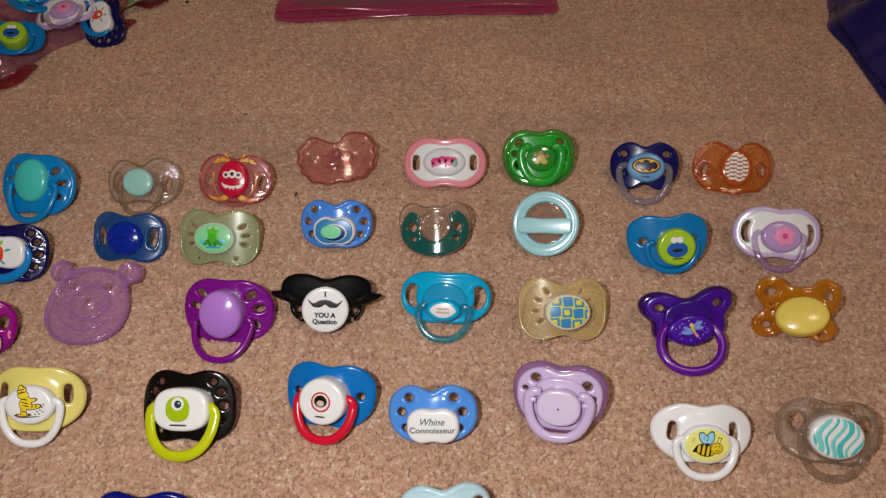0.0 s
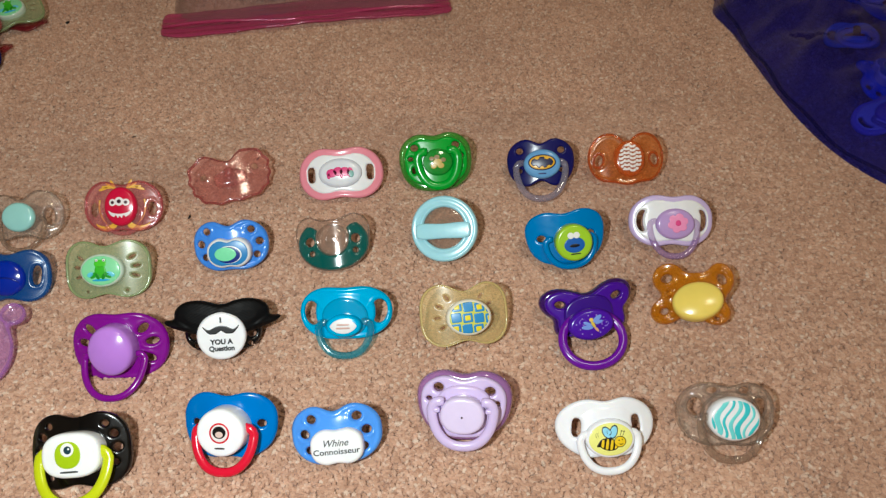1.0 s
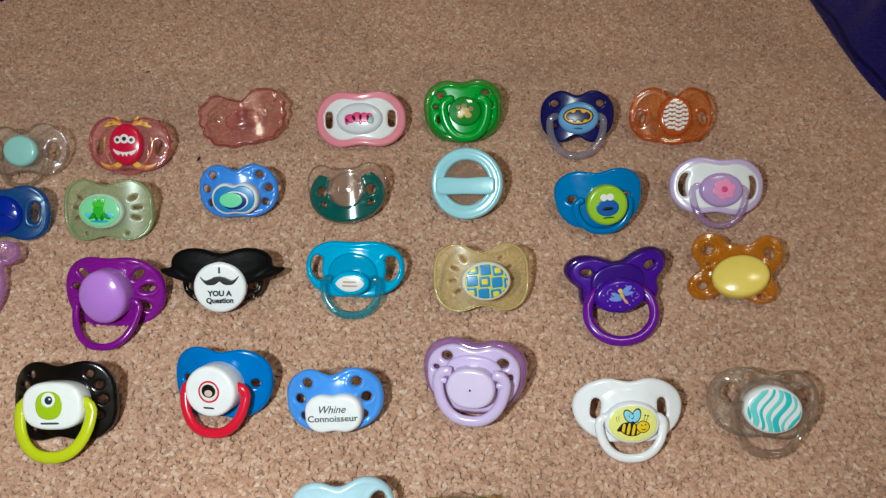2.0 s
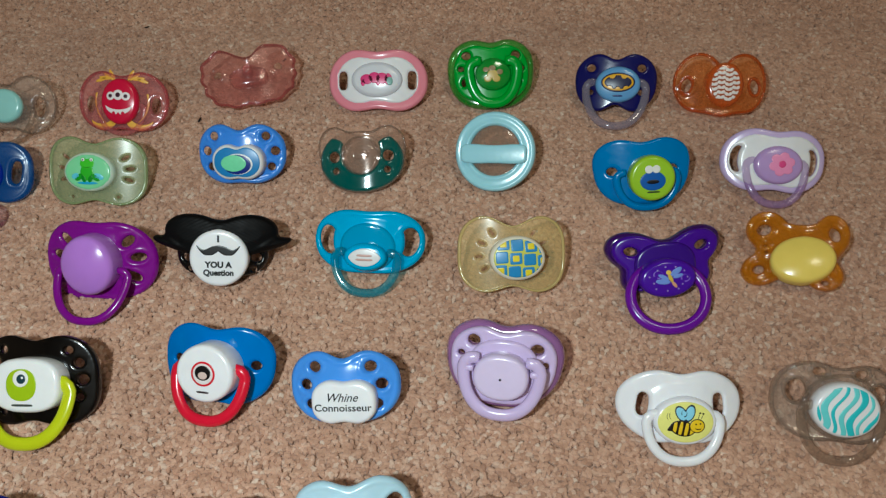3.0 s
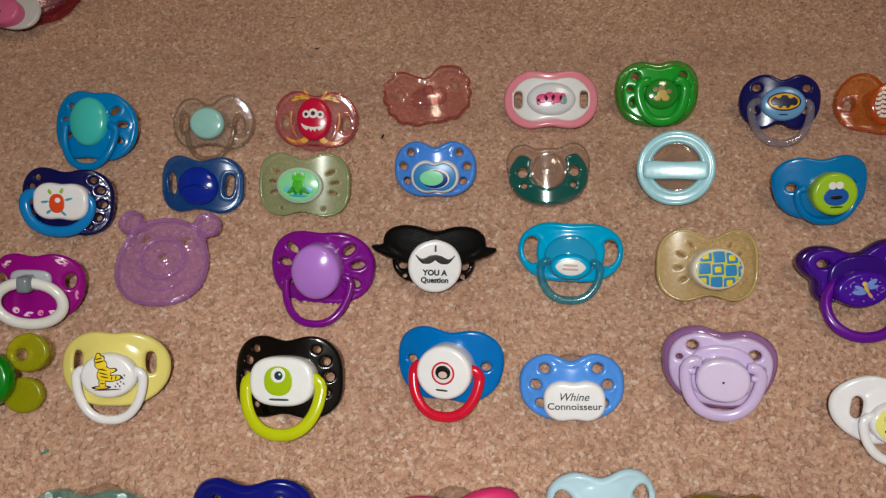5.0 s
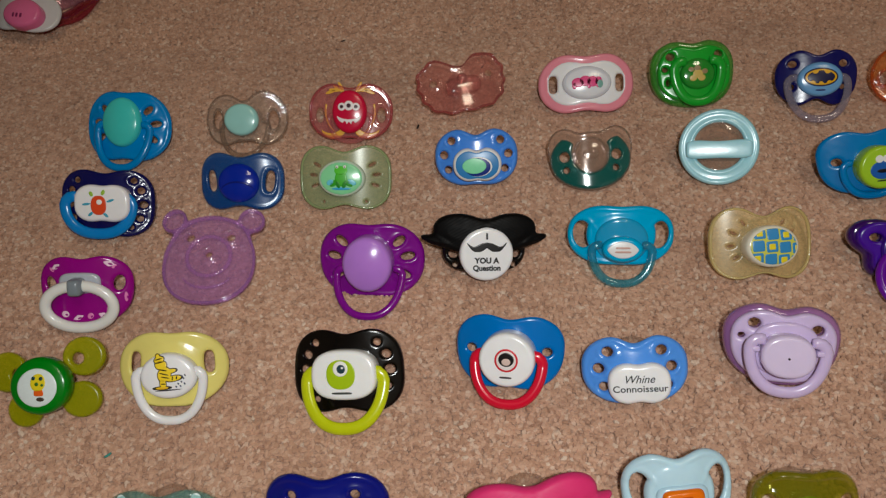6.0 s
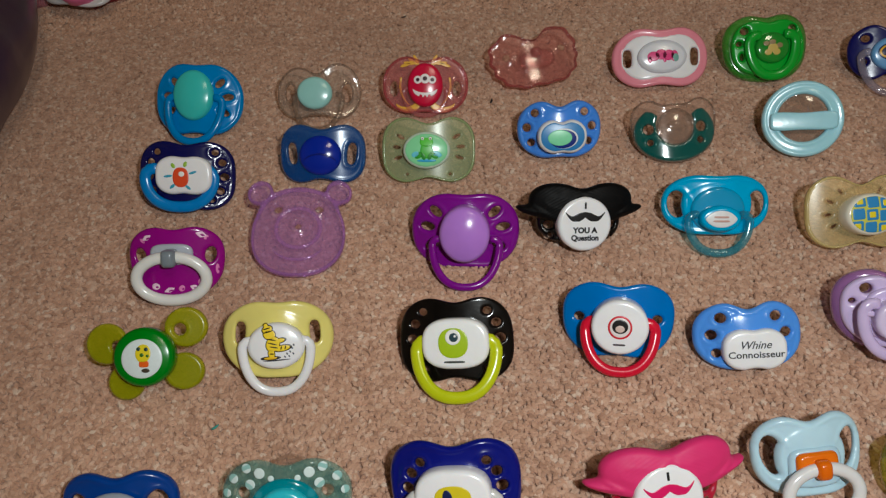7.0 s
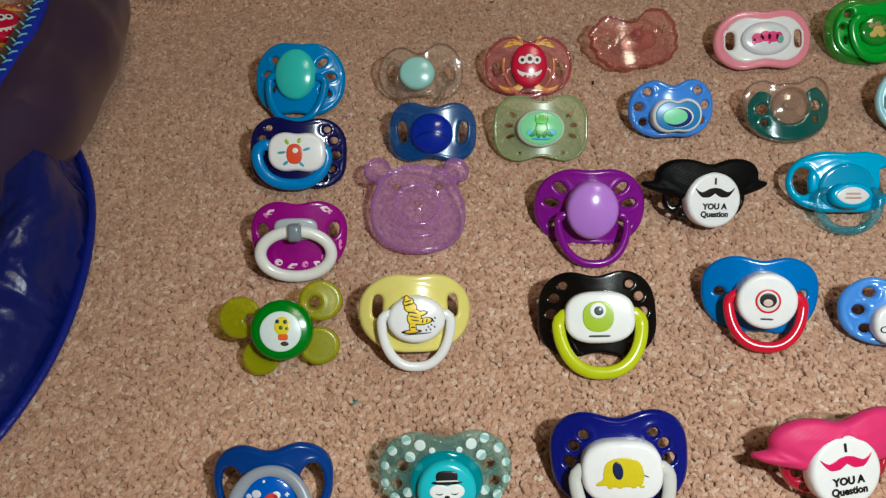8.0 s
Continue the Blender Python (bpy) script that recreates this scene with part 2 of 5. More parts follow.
def shield(p, f, W, H, mat, bow=5.0, thick=2.6, edge=1.2, lip=0.0, collar=0.0, name="shield", label="", lift=0.0):
    def top(x, y, d):
        z = bow * (1 - np.minimum((x / W) ** 2, 1.3)) + thick / 2 + lift
        if lip:
            z = z + lip * np.exp(-((d - 1.4) / 0.7) ** 2)
        if collar:
            r = np.hypot(x / (0.62 * W), y / (0.7 * H))
            z = z + collar * np.clip(1 - r, 0, 1) ** 0.5
        return z
    return part(name, plate(f, (-1.35 * W, 1.35 * W, -1.35 * H, 1.35 * H), top, thick, edge), mat, p, label)


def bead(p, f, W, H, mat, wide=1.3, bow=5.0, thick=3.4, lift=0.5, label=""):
    """A bead added along a see-through shield's edge, tinted to paint in refraction."""
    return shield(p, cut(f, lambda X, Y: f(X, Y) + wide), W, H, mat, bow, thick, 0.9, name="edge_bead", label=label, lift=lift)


def knob(p, cx, cy, rx, ry, z, mat, dome=1.2, n=2.0, edge=1.6, base=3.0, f=None, name="button", label="", rot=0.0):
    """The cap on the shield's middle. Returns its part and the height of its face."""
    z = z + p["proud"]
    def face(x, y, d=0):
        return z + dome * (1 - ((x - cx) / rx) ** 2 - ((y - cy) / ry) ** 2)
    ob = part(name, plate(f or ell(cx, cy, rx, ry, rot, n), (cx - 1.2 * rx, cx + 1.2 * rx, cy - 1.2 * ry, cy + 1.2 * ry), face, z - base, edge, 0.6), mat, p, label)
    return ob, face


def decal(parent, name, f, box, face, mat, rise=0.12, step=0.4, label="", thick=0.3):
    return part(name, plate(f, box, lambda x, y, d: face(x, y) + rise, thick, 0.1, step), mat, parent, label)


def around(cx, cy, r, k=1.3):
    return (cx - k * r, cx + k * r, cy - k * r, cy + k * r)


def writing(parent, text, cx, cy, size, face, mat, squeeze=1.0, shear=0.0, bold=0.00006):
    data = bpy.data.curves.new("writing", "FONT")
    data.body, data.size, data.align_x, data.align_y = text, size * 0.001, "CENTER", "CENTER"
    data.extrude, data.shear, data.resolution_u, data.offset = 0.00008, shear, 3, bold
    temp = new("temp", data)
    mesh = bpy.data.meshes.new_from_object(temp.evaluated_get(bpy.context.evaluated_depsgraph_get()))
    bpy.data.objects.remove(temp)
    bpy.data.curves.remove(data)
    for v in mesh.vertices:
        v.co.x = v.co.x * squeeze + cx * 0.001
        v.co.y += cy * 0.001
        v.co.z += (float(face(v.co.x * 1000, v.co.y * 1000)) + 0.2) * 0.001
    return part("writing", mesh, mat, parent)


def hoop(p, mat, hx, hy, rx, low, r, z=6.0, cx=0.0, closed=False, flat=0.8, name="ring_handle", label="", up=0.0, rest=True):
    """The handle: a bar from hinge to hinge that hangs below the cap and rests on the carpet."""
    t, z = radians(p["tilt"]), z + 0.6 * p["proud"]
    floor_z = (0.0025 + r * 0.001 - p["rise"]) * 1000
    end = max(-2.0, (floor_z - low * math.sin(t)) / math.cos(t)) if rest else z
    pts = []
    top_y = up if closed else hy
    ry, my = (top_y - low) / 2 if closed else (hy - low), (top_y + low) / 2 if closed else hy
    count = 40
    for i in range(count + (0 if closed else 1)):
        a = (2 * math.pi * i / count) if closed else math.pi * (1 + i / count)
        x = cx + rx * math.copysign(abs(math.cos(a)) ** (0.85 if not closed else 0.95), math.cos(a))
        y = my + ry * math.sin(a)
        k = min(1.0, max(0.0, (top_y - y) / (top_y - low)))
        pts.append((x, y, z * (1 - k) + end * k))
    radii = [r] * len(pts)
    if not closed:
        # the ends turn inward to their hinges and close round
        for side, at in ((1, 0), (-1, -1)):
            x, y, h = pts[at]
            bend = [(x + side * d * r, y + u * r, h + 0.1 * r) for d, u in ((0.25, 0.75), (0.9, 1.35), (1.7, 1.5), (2.3, 1.45), (2.45, 1.44))]
            small = [r, r, r, r * 0.85, r * 0.35]
            pts, radii = (bend[::-1] + pts, small[::-1] + radii) if side > 0 else (pts + bend, radii + small)
    return part(name, tube(pts, radii, 12, closed, flat), mat, p, label)


def teat(p, mat, reach=14.0, r=6.0, drop=11.0):
    """The silicone teat behind the shield, bent back over the carpet."""
    pts, rad = [], []
    for i in range(13):
        k = i / 12
        pts.append((0, 0.72 * reach * k ** 1.2, 2 - (drop + 2) * math.sin(k * 1.5)))
        bulb = 0.72 + 0.3 * math.sin(max(0.0, k - 0.25) / 0.75 * math.pi * 0.72)
        cap = math.sqrt(max(0.02, 1 - max(0.0, (k - 0.72) / 0.28) ** 2))
        rad.append(r * bulb * cap)
    return part("teat", tube(pts, rad, 14), mat, p, "clear silicone teat")


def petals(r, spots, rx=3.0, ry=1.5):
    return [ell(r * math.cos(radians(a)) * s, r * 0.8 * math.sin(radians(a)), rx, ry, a * s) for a in spots for s in (1, -1)]


SILICONE = clear(225, 205, 190, 0.10)
CLEAR = clear(236, 230, 224, 0.06, 0.08, (0.98, 0.97, 0.95), 0.10)
# clear plastic with the dim outline of refracted light put into its tint
CLEAR_REFRACTED = clear(170, 152, 138, 0.16, 0.08, (0.87, 0.83, 0.79), 0.06)
WHITE = plastic(238, 238, 240, 0.22)


# ---- the room: carpet, plain walls and ceiling ----
def box_mesh(x0, x1, y0, y1, z0, z1):
    bm = bmesh.new()
    bmesh.ops.create_cube(bm, size=1)
    for v in bm.verts:
        v.co = Vector(((x0 + x1) / 2 + v.co.x * (x1 - x0), (y0 + y1) / 2 + v.co.y * (y1 - y0), (z0 + z1) / 2 + v.co.z * (z1 - z0)))
    mesh = bpy.data.meshes.new("slab")
    bm.to_mesh(mesh)
    bm.free()
    return mesh


def slab(name, span, mat, label, category):
    mesh = box_mesh(*span)
    mesh.materials.append(mat)
    return tagged(new(name, mesh), label, category, kind="structure")


PILE = carpet_material("carpet_pile", True)
slab("floor", (-1.6, 1.9, -1.6, 2.0, -0.12, -0.0012), carpet_material("carpet", False), "tan cut-pile carpet covering the room's floor", "floor")
WALL_PAINT = paint("wall_paint", 214, 203, 186)
slab("wall_north", (-1.6, 1.9, 2.0, 2.12, -0.12, 2.4), WALL_PAINT, "plain cream painted wall of the room", "wall")
slab("wall_south", (-1.6, 1.9, -1.72, -1.6, -0.12, 2.4), WALL_PAINT, "plain cream painted wall of the room", "wall")
slab("wall_west", (-1.72, -1.6, -1.72, 2.12, -0.12, 2.4), WALL_PAINT, "plain cream painted wall of the room", "wall")
slab("wall_east", (1.9, 2.02, -1.72, 2.12, -0.12, 2.4), WALL_PAINT, "plain cream painted wall of the room", "wall")
slab("ceiling", (-1.72, 2.02, -1.72, 2.12, 2.4, 2.52), paint("ceiling_paint", 232, 228, 220), "plain white ceiling", "ceiling")


def tufts(x0, x1, y0, y1, pitch, seed, name, rounded=True):
    """Yarn ends of the pile: small leaning points with long feet that overlap."""
    rng = np.random.default_rng(seed)
    gx, gy = np.meshgrid(np.arange(x0, x1, pitch), np.arange(y0, y1, pitch * 0.9), indexing="ij")
    gx = gx + (np.arange(gx.shape[1]) % 2)[None, :] * pitch * 0.5
    n = gx.size
    c = np.column_stack([gx.ravel(), gy.ravel()]) + rng.normal(0, pitch * 0.36, (n, 2))
    # neighbouring ends lean alike, in tufts of three or four millimetres
    swirl = 3.0 * np.sin(c[:, 0] * 1300 + 2.0 * np.sin(c[:, 1] * 900)) + 2.0 * np.sin(c[:, 1] * 1700 + c[:, 0] * 500)
    turn = swirl + rng.normal(0, 0.9, n)
    lean = pitch * rng.uniform(0.1, 0.7, n)[:, None] * np.column_stack([np.cos(turn), np.sin(turn)])
    wide = pitch * rng.uniform(0.7, 1.15, n)
    high = 0.0009 + rng.normal(0.0, 0.00022, n) + 0.00028 * np.sin(c[:, 0] * 1900 + swirl) * np.sin(c[:, 1] * 2100 - swirl)
    ang = np.arange(5) * 2 * np.pi / 5
    u, v = np.cos(ang)[None, :] * wide[:, None] * 1.15, np.sin(ang)[None, :] * wide[:, None] * 0.75
    ct, st = np.cos(turn)[:, None], np.sin(turn)[:, None]
    foot = np.stack([c[:, :1] + u * ct - v * st, c[:, 1:] + u * st + v * ct, np.full((n, 5), -0.00025)], -1)
    tip = np.column_stack([c + lean, high])[:, None, :]
    # a rounded shoulder between foot and tip
    waist = 0.42 * foot + 0.58 * tip + np.array([0, 0, 0.00035])
    waist[:, :, :2] += 0.3 * (foot[:, :, :2] - c[:, None, :])
    V = np.concatenate([foot, waist, tip] if rounded else [foot, tip], 1).reshape(-1, 3)
    tris = np.array([t for q in range(5) for t in ([q, (q + 1) % 5, 5 + q], [(q + 1) % 5, 5 + (q + 1) % 5, 5 + q], [5 + q, 5 + (q + 1) % 5, 10])])
    if not rounded:
        tris = np.array([[q, (q + 1) % 5, 5] for q in range(5)])
    T = (np.arange(n)[:, None, None] * (11 if rounded else 6) + tris[None]).reshape(-1, 3)
    mesh = bpy.data.meshes.new(name)
    mesh.vertices.add(len(V))
    mesh.vertices.foreach_set("co", V.ravel())
    mesh.loops.add(T.size)
    mesh.loops.foreach_set("vertex_index", T.ravel())
    mesh.polygons.add(len(T))
    mesh.polygons.foreach_set("loop_start", np.arange(len(T)) * 3)
    mesh.polygons.foreach_set("use_smooth", [False] * len(T))
    mesh.update(calc_edges=True)
    mesh.validate()
    mesh.materials.append(PILE)
    return tagged(new(name, mesh), "short twisted tan carpet pile with pinkish flecks", "carpet pile", kind="stuff")


tufts(-0.42, 0.42, 0.085, 0.46, 0.0016, 3, "carpet_pile")
tufts(-0.52, 0.60, 0.46, 0.82, 0.0018, 4, "carpet_pile", False)

# ---- the soothers, far row first ----
BLUE_A = plastic(0, 132, 204)
NAVY = plastic(10, 22, 104)
PURPLE = plastic(124, 10, 138)
BLACK = plastic(8, 8, 9, 0.2)

p = soother(-0.2171, 0.3671, 0.0135, 45, -1, -8, -1.2, 1.01, "blue pacifier with a smooth teal egg-shaped button and ring handle")
shield(p, cut(wing(24, 20, 2.3, 0.10, 0.12), *petals(16.5, (42, 8, -28), 3.0, 1.7)), 24, 20, BLUE_A, lip=0.3)
knob(p, -1, 2, 10.8, 13.2, 9.5, plastic(74, 204, 196), dome=3.0, label="smooth teal button")
hoop(p, BLUE_A, 0, -2, 14.8, -22.5, 2.0, z=7)
teat(p, SILICONE, 10)

p = soother(-0.1530, 0.3709, 0.0112, 45, 1, -2, -1.2, 0.99, "clear pacifier with a round pale aqua button")
f = cut(union(ell(-11, 0, 12, 14), ell(11, 1, 12, 15), ell(0, -1, 9, 11), k=3), *pair(15.5, 0, 2.6, 5))
shield(p, f, 22, 16, CLEAR, lip=0.5)
bead(p, f, 22, 16, CLEAR_REFRACTED, 0.9)
knob(p, -2, 0, 9.6, 8.8, 8.5, plastic(160, 214, 208), dome=1.5, label="pale aqua button")
hoop(p, CLEAR_REFRACTED, 0, -3, 13, -20, 1.5, z=6, label="clear ring handle")
teat(p, SILICONE, 8)

PINK_CLEAR = clear(230, 150, 152, 0.2)
p = soother(-0.0951, 0.3720, 0.0131, 46, 1, -3, -1.2, 0.97, "see-through pink pacifier with a red oval button and yellow prints")
s = shield(p, cut(wing(24, 17.5, 2.3, 0.26, 0.14), *pair(17.5, -2, 2.3, 4.2)), 24, 17, PINK_CLEAR, lip=0.3, bow=3.5)
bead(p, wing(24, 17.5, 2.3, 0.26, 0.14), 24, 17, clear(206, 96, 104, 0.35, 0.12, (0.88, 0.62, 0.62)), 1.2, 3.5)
SH = lambda x, y: 3.5 * (1 - (x / 24) ** 2) + 1.3
YEL = ink(232, 178, 66)
for sx in (1, -1):
    for q in range(4):
        decal(p, "print", ell(sx * (5 + 2.0 * q), 13.5 - 0.9 * q, 3.2, 0.9, sx * (60 - 26 * q)), around(sx * (5 + 2.0 * q), 13.5 - 0.9 * q, 3.5), SH, YEL)
    decal(p, "print", cut(ell(sx * 9.5, -10, 7, 5.5), ell(sx * 11, -7.5, 6.5, 4.8)), around(sx * 9.5, -10, 7), SH, YEL)
    decal(p, "print", both(cut(ell(sx * 3.6, 0, 11.0, 13), ell(sx * 2.4, 0, 11.0, 13.6)), lambda X, Y: Y - 4), around(sx * 8, 0, 12), SH, YEL)
b, fc = knob(p, 0, -0.5, 9.8, 12.0, 9, plastic(204, 14, 62), dome=1.6, label="glossy red oval button")
for x, y, r in ((-4, 2, 2.2), (0, 2.6, 2.7), (4, 2, 2.2)):
    decal(b, "dot", ell(x, y, r, r), around(x, y, r), fc, ink(240, 232, 232))
    decal(b, "dot", ell(x, y, r * 0.45, r * 0.45), around(x, y, r * 0.5), fc, ink(60, 20, 40), rise=0.3, step=0.25)
decal(b, "band", cut(ell(0, -3.0, 6.8, 4.6), ell(0, -0.4, 8, 4.6), ell(-2.4, -7.4, 0.9, 1.4), ell(2.4, -7.4, 0.9, 1.4), ell(0, -7.9, 0.9, 1.4)), around(0, -3, 7), fc, ink(240, 232, 232), step=0.3)
hoop(p, PINK_CLEAR, 0, -4, 12, -17, 1.4, z=5)

p = soother(-0.0335, 0.3925, 0.0115, 34, -2, 12, -1.2, 1.00, "one-piece see-through pink silicone pacifier with a scalloped edge")
ROSE = clear(228, 156, 154, 0.10, 0.12, (0.98, 0.84, 0.83), 0.10)
SC = wing(25, 17.5, 2.6, 0.46, 0.04, 0.34, 0.10)
f = lambda X, Y: SC(X, Y) + 0.45 * np.sin(np.arctan2(Y * 1.5, X) * 14)
bead(p, f, 28, 19, clear(190, 96, 96, 0.3, 0.12, (0.86, 0.62, 0.62)), 1.1, 6)
shield(p, cut(f, *pair(16, 3, 1.9, 1.9)), 28, 19, ROSE, bow=6, thick=2.8, lip=0.6, label="scalloped pink silicone plate")
knob(p, 0, -2, 10, 5, 11, ROSE, dome=0.6, n=3, name="bar_grip")
knob(p, 0, 1.5, 2.8, 2.8, 12, clear(214, 120, 116, 0.3), dome=0.5, n=4, name="plug")
teat(p, ROSE, 12)

p = soother(0.0361, 0.3865, 0.0131, 45, -2, -3, -1.2, 1.00, "pink-rimmed white pacifier with slots and a pale oval button")
PINK = plastic(232, 144, 160)
g = wing(26.4, 18.6, 2.2, 0.20, 0.20, 0.42)
slots = pair(18.3, 0, 2.3, 4.8, 0, 3.5)
shield(p, cut(g, *slots), 26, 18, PINK, lip=0.2, thick=3.4, name="rim", label="soft pink rim")
shield(p, cut(wing(21.8, 14.2, 2.3, 0.22, 0.22, 0.42), *slots), 26, 18, WHITE, thick=2.6, lift=0.9, label="white centre plate")
b, fc = knob(p, 0, 0, 13.4, 9.2, 9.2, plastic(212, 214, 222), dome=1.5, label="grey-outlined oval button", edge=1.0)
b, fc = knob(p, 0, 0, 12.2, 8.1, 9.7, plastic(226, 228, 234), dome=1.2, label="pale oval face", edge=0.5, name="face")
for x, y, rx, ry in ((-5.0, 0, 3.4, 2.6), (-1, 0.8, 3.2, 2.8), (3, 0.4, 3.3, 2.9), (6.2, 0, 2.0, 3.0), (-7, -1.6, 1.2, 1.9), (1, -2, 1, 1.4)):
    decal(b, "print", ell(x, y, rx, ry), around(x, y, 3.5), fc, ink(222, 56, 128))
decal(b, "print", ell(7, -1, 1.6, 2.2), around(7, -1, 2.5), fc, ink(120, 170, 160), rise=0.25)

GREEN = plastic(34, 164, 46)
p = soother(0.0962, 0.3893, 0.0154, 48, -2, -1, -1.1, 0.97, "thick green pacifier with a round see-through button and broad ring")
hl = pair(13.5, 9.5, 2.5, 2.2) + pair(16.5, 2.5, 1.8, 1.5) + pair(15, -5, 1.3, 2.2)
shield(p, cut(wing(23.8, 19.6, 2.5, 0.14, 0.0, 0.32, 0.06), *hl), 23, 19, clear(70, 176, 56, 0.4), thick=6.5, edge=2.4, lift=-3.2, bow=3, name="rubber_rim", label="see-through green rubber rim")
shield(p, cut(wing(20.5, 16, 2.5, 0.16, 0.0, 0.32), *hl), 23, 19, GREEN, thick=4.5, bow=3, lift=1)
b, fc = knob(p, 1, -1, 9.8, 8.8, 9.2, clear(52, 166, 58, 0.6), dome=1.4, label="see-through green button")
for x, y, r in ((-2, -3.5, 1.7), (2.6, -3.5, 1.8), (0.6, -1.2, 2.4), (0.4, 2, 1.6), (-3, 1.4, 1.4), (4.4, 0, 1.5)):
    decal(b, "print", ell(x, y, r * 1.2, r), around(x, y, r * 1.3), fc, ink(206, 180, 96) if y < 0 else ink(150, 130, 92))
hoop(p, GREEN, 0, 2, 13.2, -16.5, 2.8, z=8.5, cx=1, rest=False, flat=0.6)

p = soother(0.1621, 0.3811, 0.0141, 49, -6, -10, -1.2, 0.96, "navy pacifier with a pale blue oval button and clear ring")
shield(p, cut(wing(22, 17, 2.4, 0.26, 0.30, 0.3, 0.05), *pair(13.5, 8.0, 2.3, 2.0), *pair(13.5, -5, 1.5, 1.5)), 22, 17, plastic(12, 16, 92))
b, fc = knob(p, 1, -1, 12, 9.6, 9.5, plastic(112, 166, 216), dome=1.4, label="pale blue oval button")
decal(b, "print", ell(1, 0, 9.0, 5.2), around(1, 0, 9), fc, ink(20, 24, 70))
decal(b, "print", ell(1, 0, 8.3, 4.5), around(1, 0, 9), fc, ink(232, 176, 20), rise=0.2)
decal(b, "print", cut(ell(1, 0, 7.2, 3.7), ell(-2.2, 3.6, 1.7, 1.7), ell(4.2, 3.6, 1.7, 1.7), ell(-3.4, -3.4, 1.5, 1.5), ell(1, -3.8, 1.3, 1.4), ell(5.4, -3.4, 1.5, 1.5)), around(1, 0, 8), fc, ink(14, 18, 66), rise=0.32, step=0.3)
decal(b, "print_bar", ell(1, -7.2, 2.6, 0.5, 0, 6), around(1, -7.2, 2.6), fc, ink(40, 60, 120))
hoop(p, clear(190, 182, 200, 0.24, 0.08, (0.82, 0.80, 0.84)), 0, -3, 16, -23.5, 2.2, z=6, flat=0.6, label="clear ring handle")
teat(p, SILICONE, 8)

ORANGE = clear(252, 150, 66, 0.10, 0.14, (1.0, 0.80, 0.60), 0.08)
p = soother(0.2169, 0.3797, 0.0133, 46, -2, -6, -1.2, 1.00, "see-through orange pacifier with a white leaf-patterned button")
f = cut(union(ell(-11.5, 0.5, 12.5, 15.5), ell(11.5, 0.5, 12.5, 15.5), ell(0, -4, 14, 13), k=3), *pair(17.5, -1, 2.4, 3.6, 12))
shield(p, f, 24, 17, ORANGE, lip=0.6, thick=3.2)
bead(p, f, 24, 17, clear(220, 104, 34, 0.3, 0.1, (0.92, 0.62, 0.4)), 1.2)
b, fc = knob(p, 1.5, -0.5, 9.6, 11.6, 9, clear(240, 124, 50, 0.3, 0.17, (1.0, 0.74, 0.5)), dome=1.2, label="orange oval button")
for col in range(4):
    for row in range(7):
        x, y = -4.2 + col * 3.8 - 0.4, -8.0 + row * 2.5 + (col % 2) * 0.9
        for s_ in (1, -1):
            q = both(ell(x + s_ * 0.95, y, 1.25, 0.85, s_ * 32), ell(1.5, -0.5, 7.2, 9.4))
            decal(b, "leaf_print", q, around(x + s_ * 0.95, y, 1.3), fc, ink(240, 236, 232), step=0.28, rise=0.3)
teat(p, clear(210, 110, 50, 0.2), 8)

p = soother(-0.2131, 0.3076, 0.0139, 46, 5, -0, -0.7, 0.98, "navy pacifier with a white printed button and blue handle")
hl = [h for x, y, r in ((14, 11.5, 1.7), (17.3, 6.5, 1.9), (18.3, -0.5, 2.1), (16.5, -7.5, 1.9), (12.5, -12, 1.5)) for h in pair(x, y, r, r * 0.9)]
shield(p, cut(wing(23.4, 17.9, 3.0, 0.16, 0.14, 0.35), *hl), 23, 18, plastic(10, 14, 80, 0.16), lip=0.25, edge=0.8)
b, fc = knob(p, -1.5, 1, 13.6, 9.8, 11, WHITE, dome=0.8, n=2.8, label="white rounded button", f=wing(13.6, 9.8, 2.8, 0.10, 0.10, 0.35))
for q, col in ((ell(-1, -1.0, 3.8, 4.8, 0, 2.4), (222, 74, 34)), (ell(-4.6, 4.6, 0.9, 1.4, 35), (150, 190, 60)), (ell(1.2, 5.4, 0.9, 1.4, -20), (150, 190, 60)),
               (ell(-7, -0.5, 2.2, 0.6, 8), (60, 160, 190)), (ell(4.8, 1.4, 2.0, 0.6, 20), (60, 160, 190)), (ell(-5, -5.4, 1.6, 0.7, 40), (60, 160, 190)), (ell(2.4, -5.8, 1.6, 0.7, -40), (60, 160, 190))):
    decal(b, "print", q, (-10, 8, -8, 8), fc, ink(*col))
decal(b, "print", ell(-0.6, 0.6, 1.4, 1.3), around(-0.6, 0.6, 1.4), fc, ink(240, 240, 236), rise=0.25)
hoop(p, plastic(20, 130, 204), 0, -1, 16.6, -15.5, 2.8, z=7, cx=-2.6, rest=False, flat=0.6, label="blue bar handle")

BLUE_CLEAR = clear(24, 84, 156, 0.5, 0.26, (0.45, 0.66, 0.86))
p = soother(-0.1482, 0.3223, 0.0111, 47, 1, -3, -1.2, 0.99, "see-through dark blue pacifier with a royal blue button")
shield(p, cut(wing(21.8, 16.4, 2.8, 0.26, 0.22, 0.42), *pair(15.0, 0, 2.2, 5.4, -6, 2.6)), 22, 15, BLUE_CLEAR, lip=0.2, thick=3.2)
b, fc = knob(p, -0.5, -1, 10.6, 10.0, 9.0, plastic(6, 40, 158, 0.14), dome=2.6, label="glossy royal blue button")
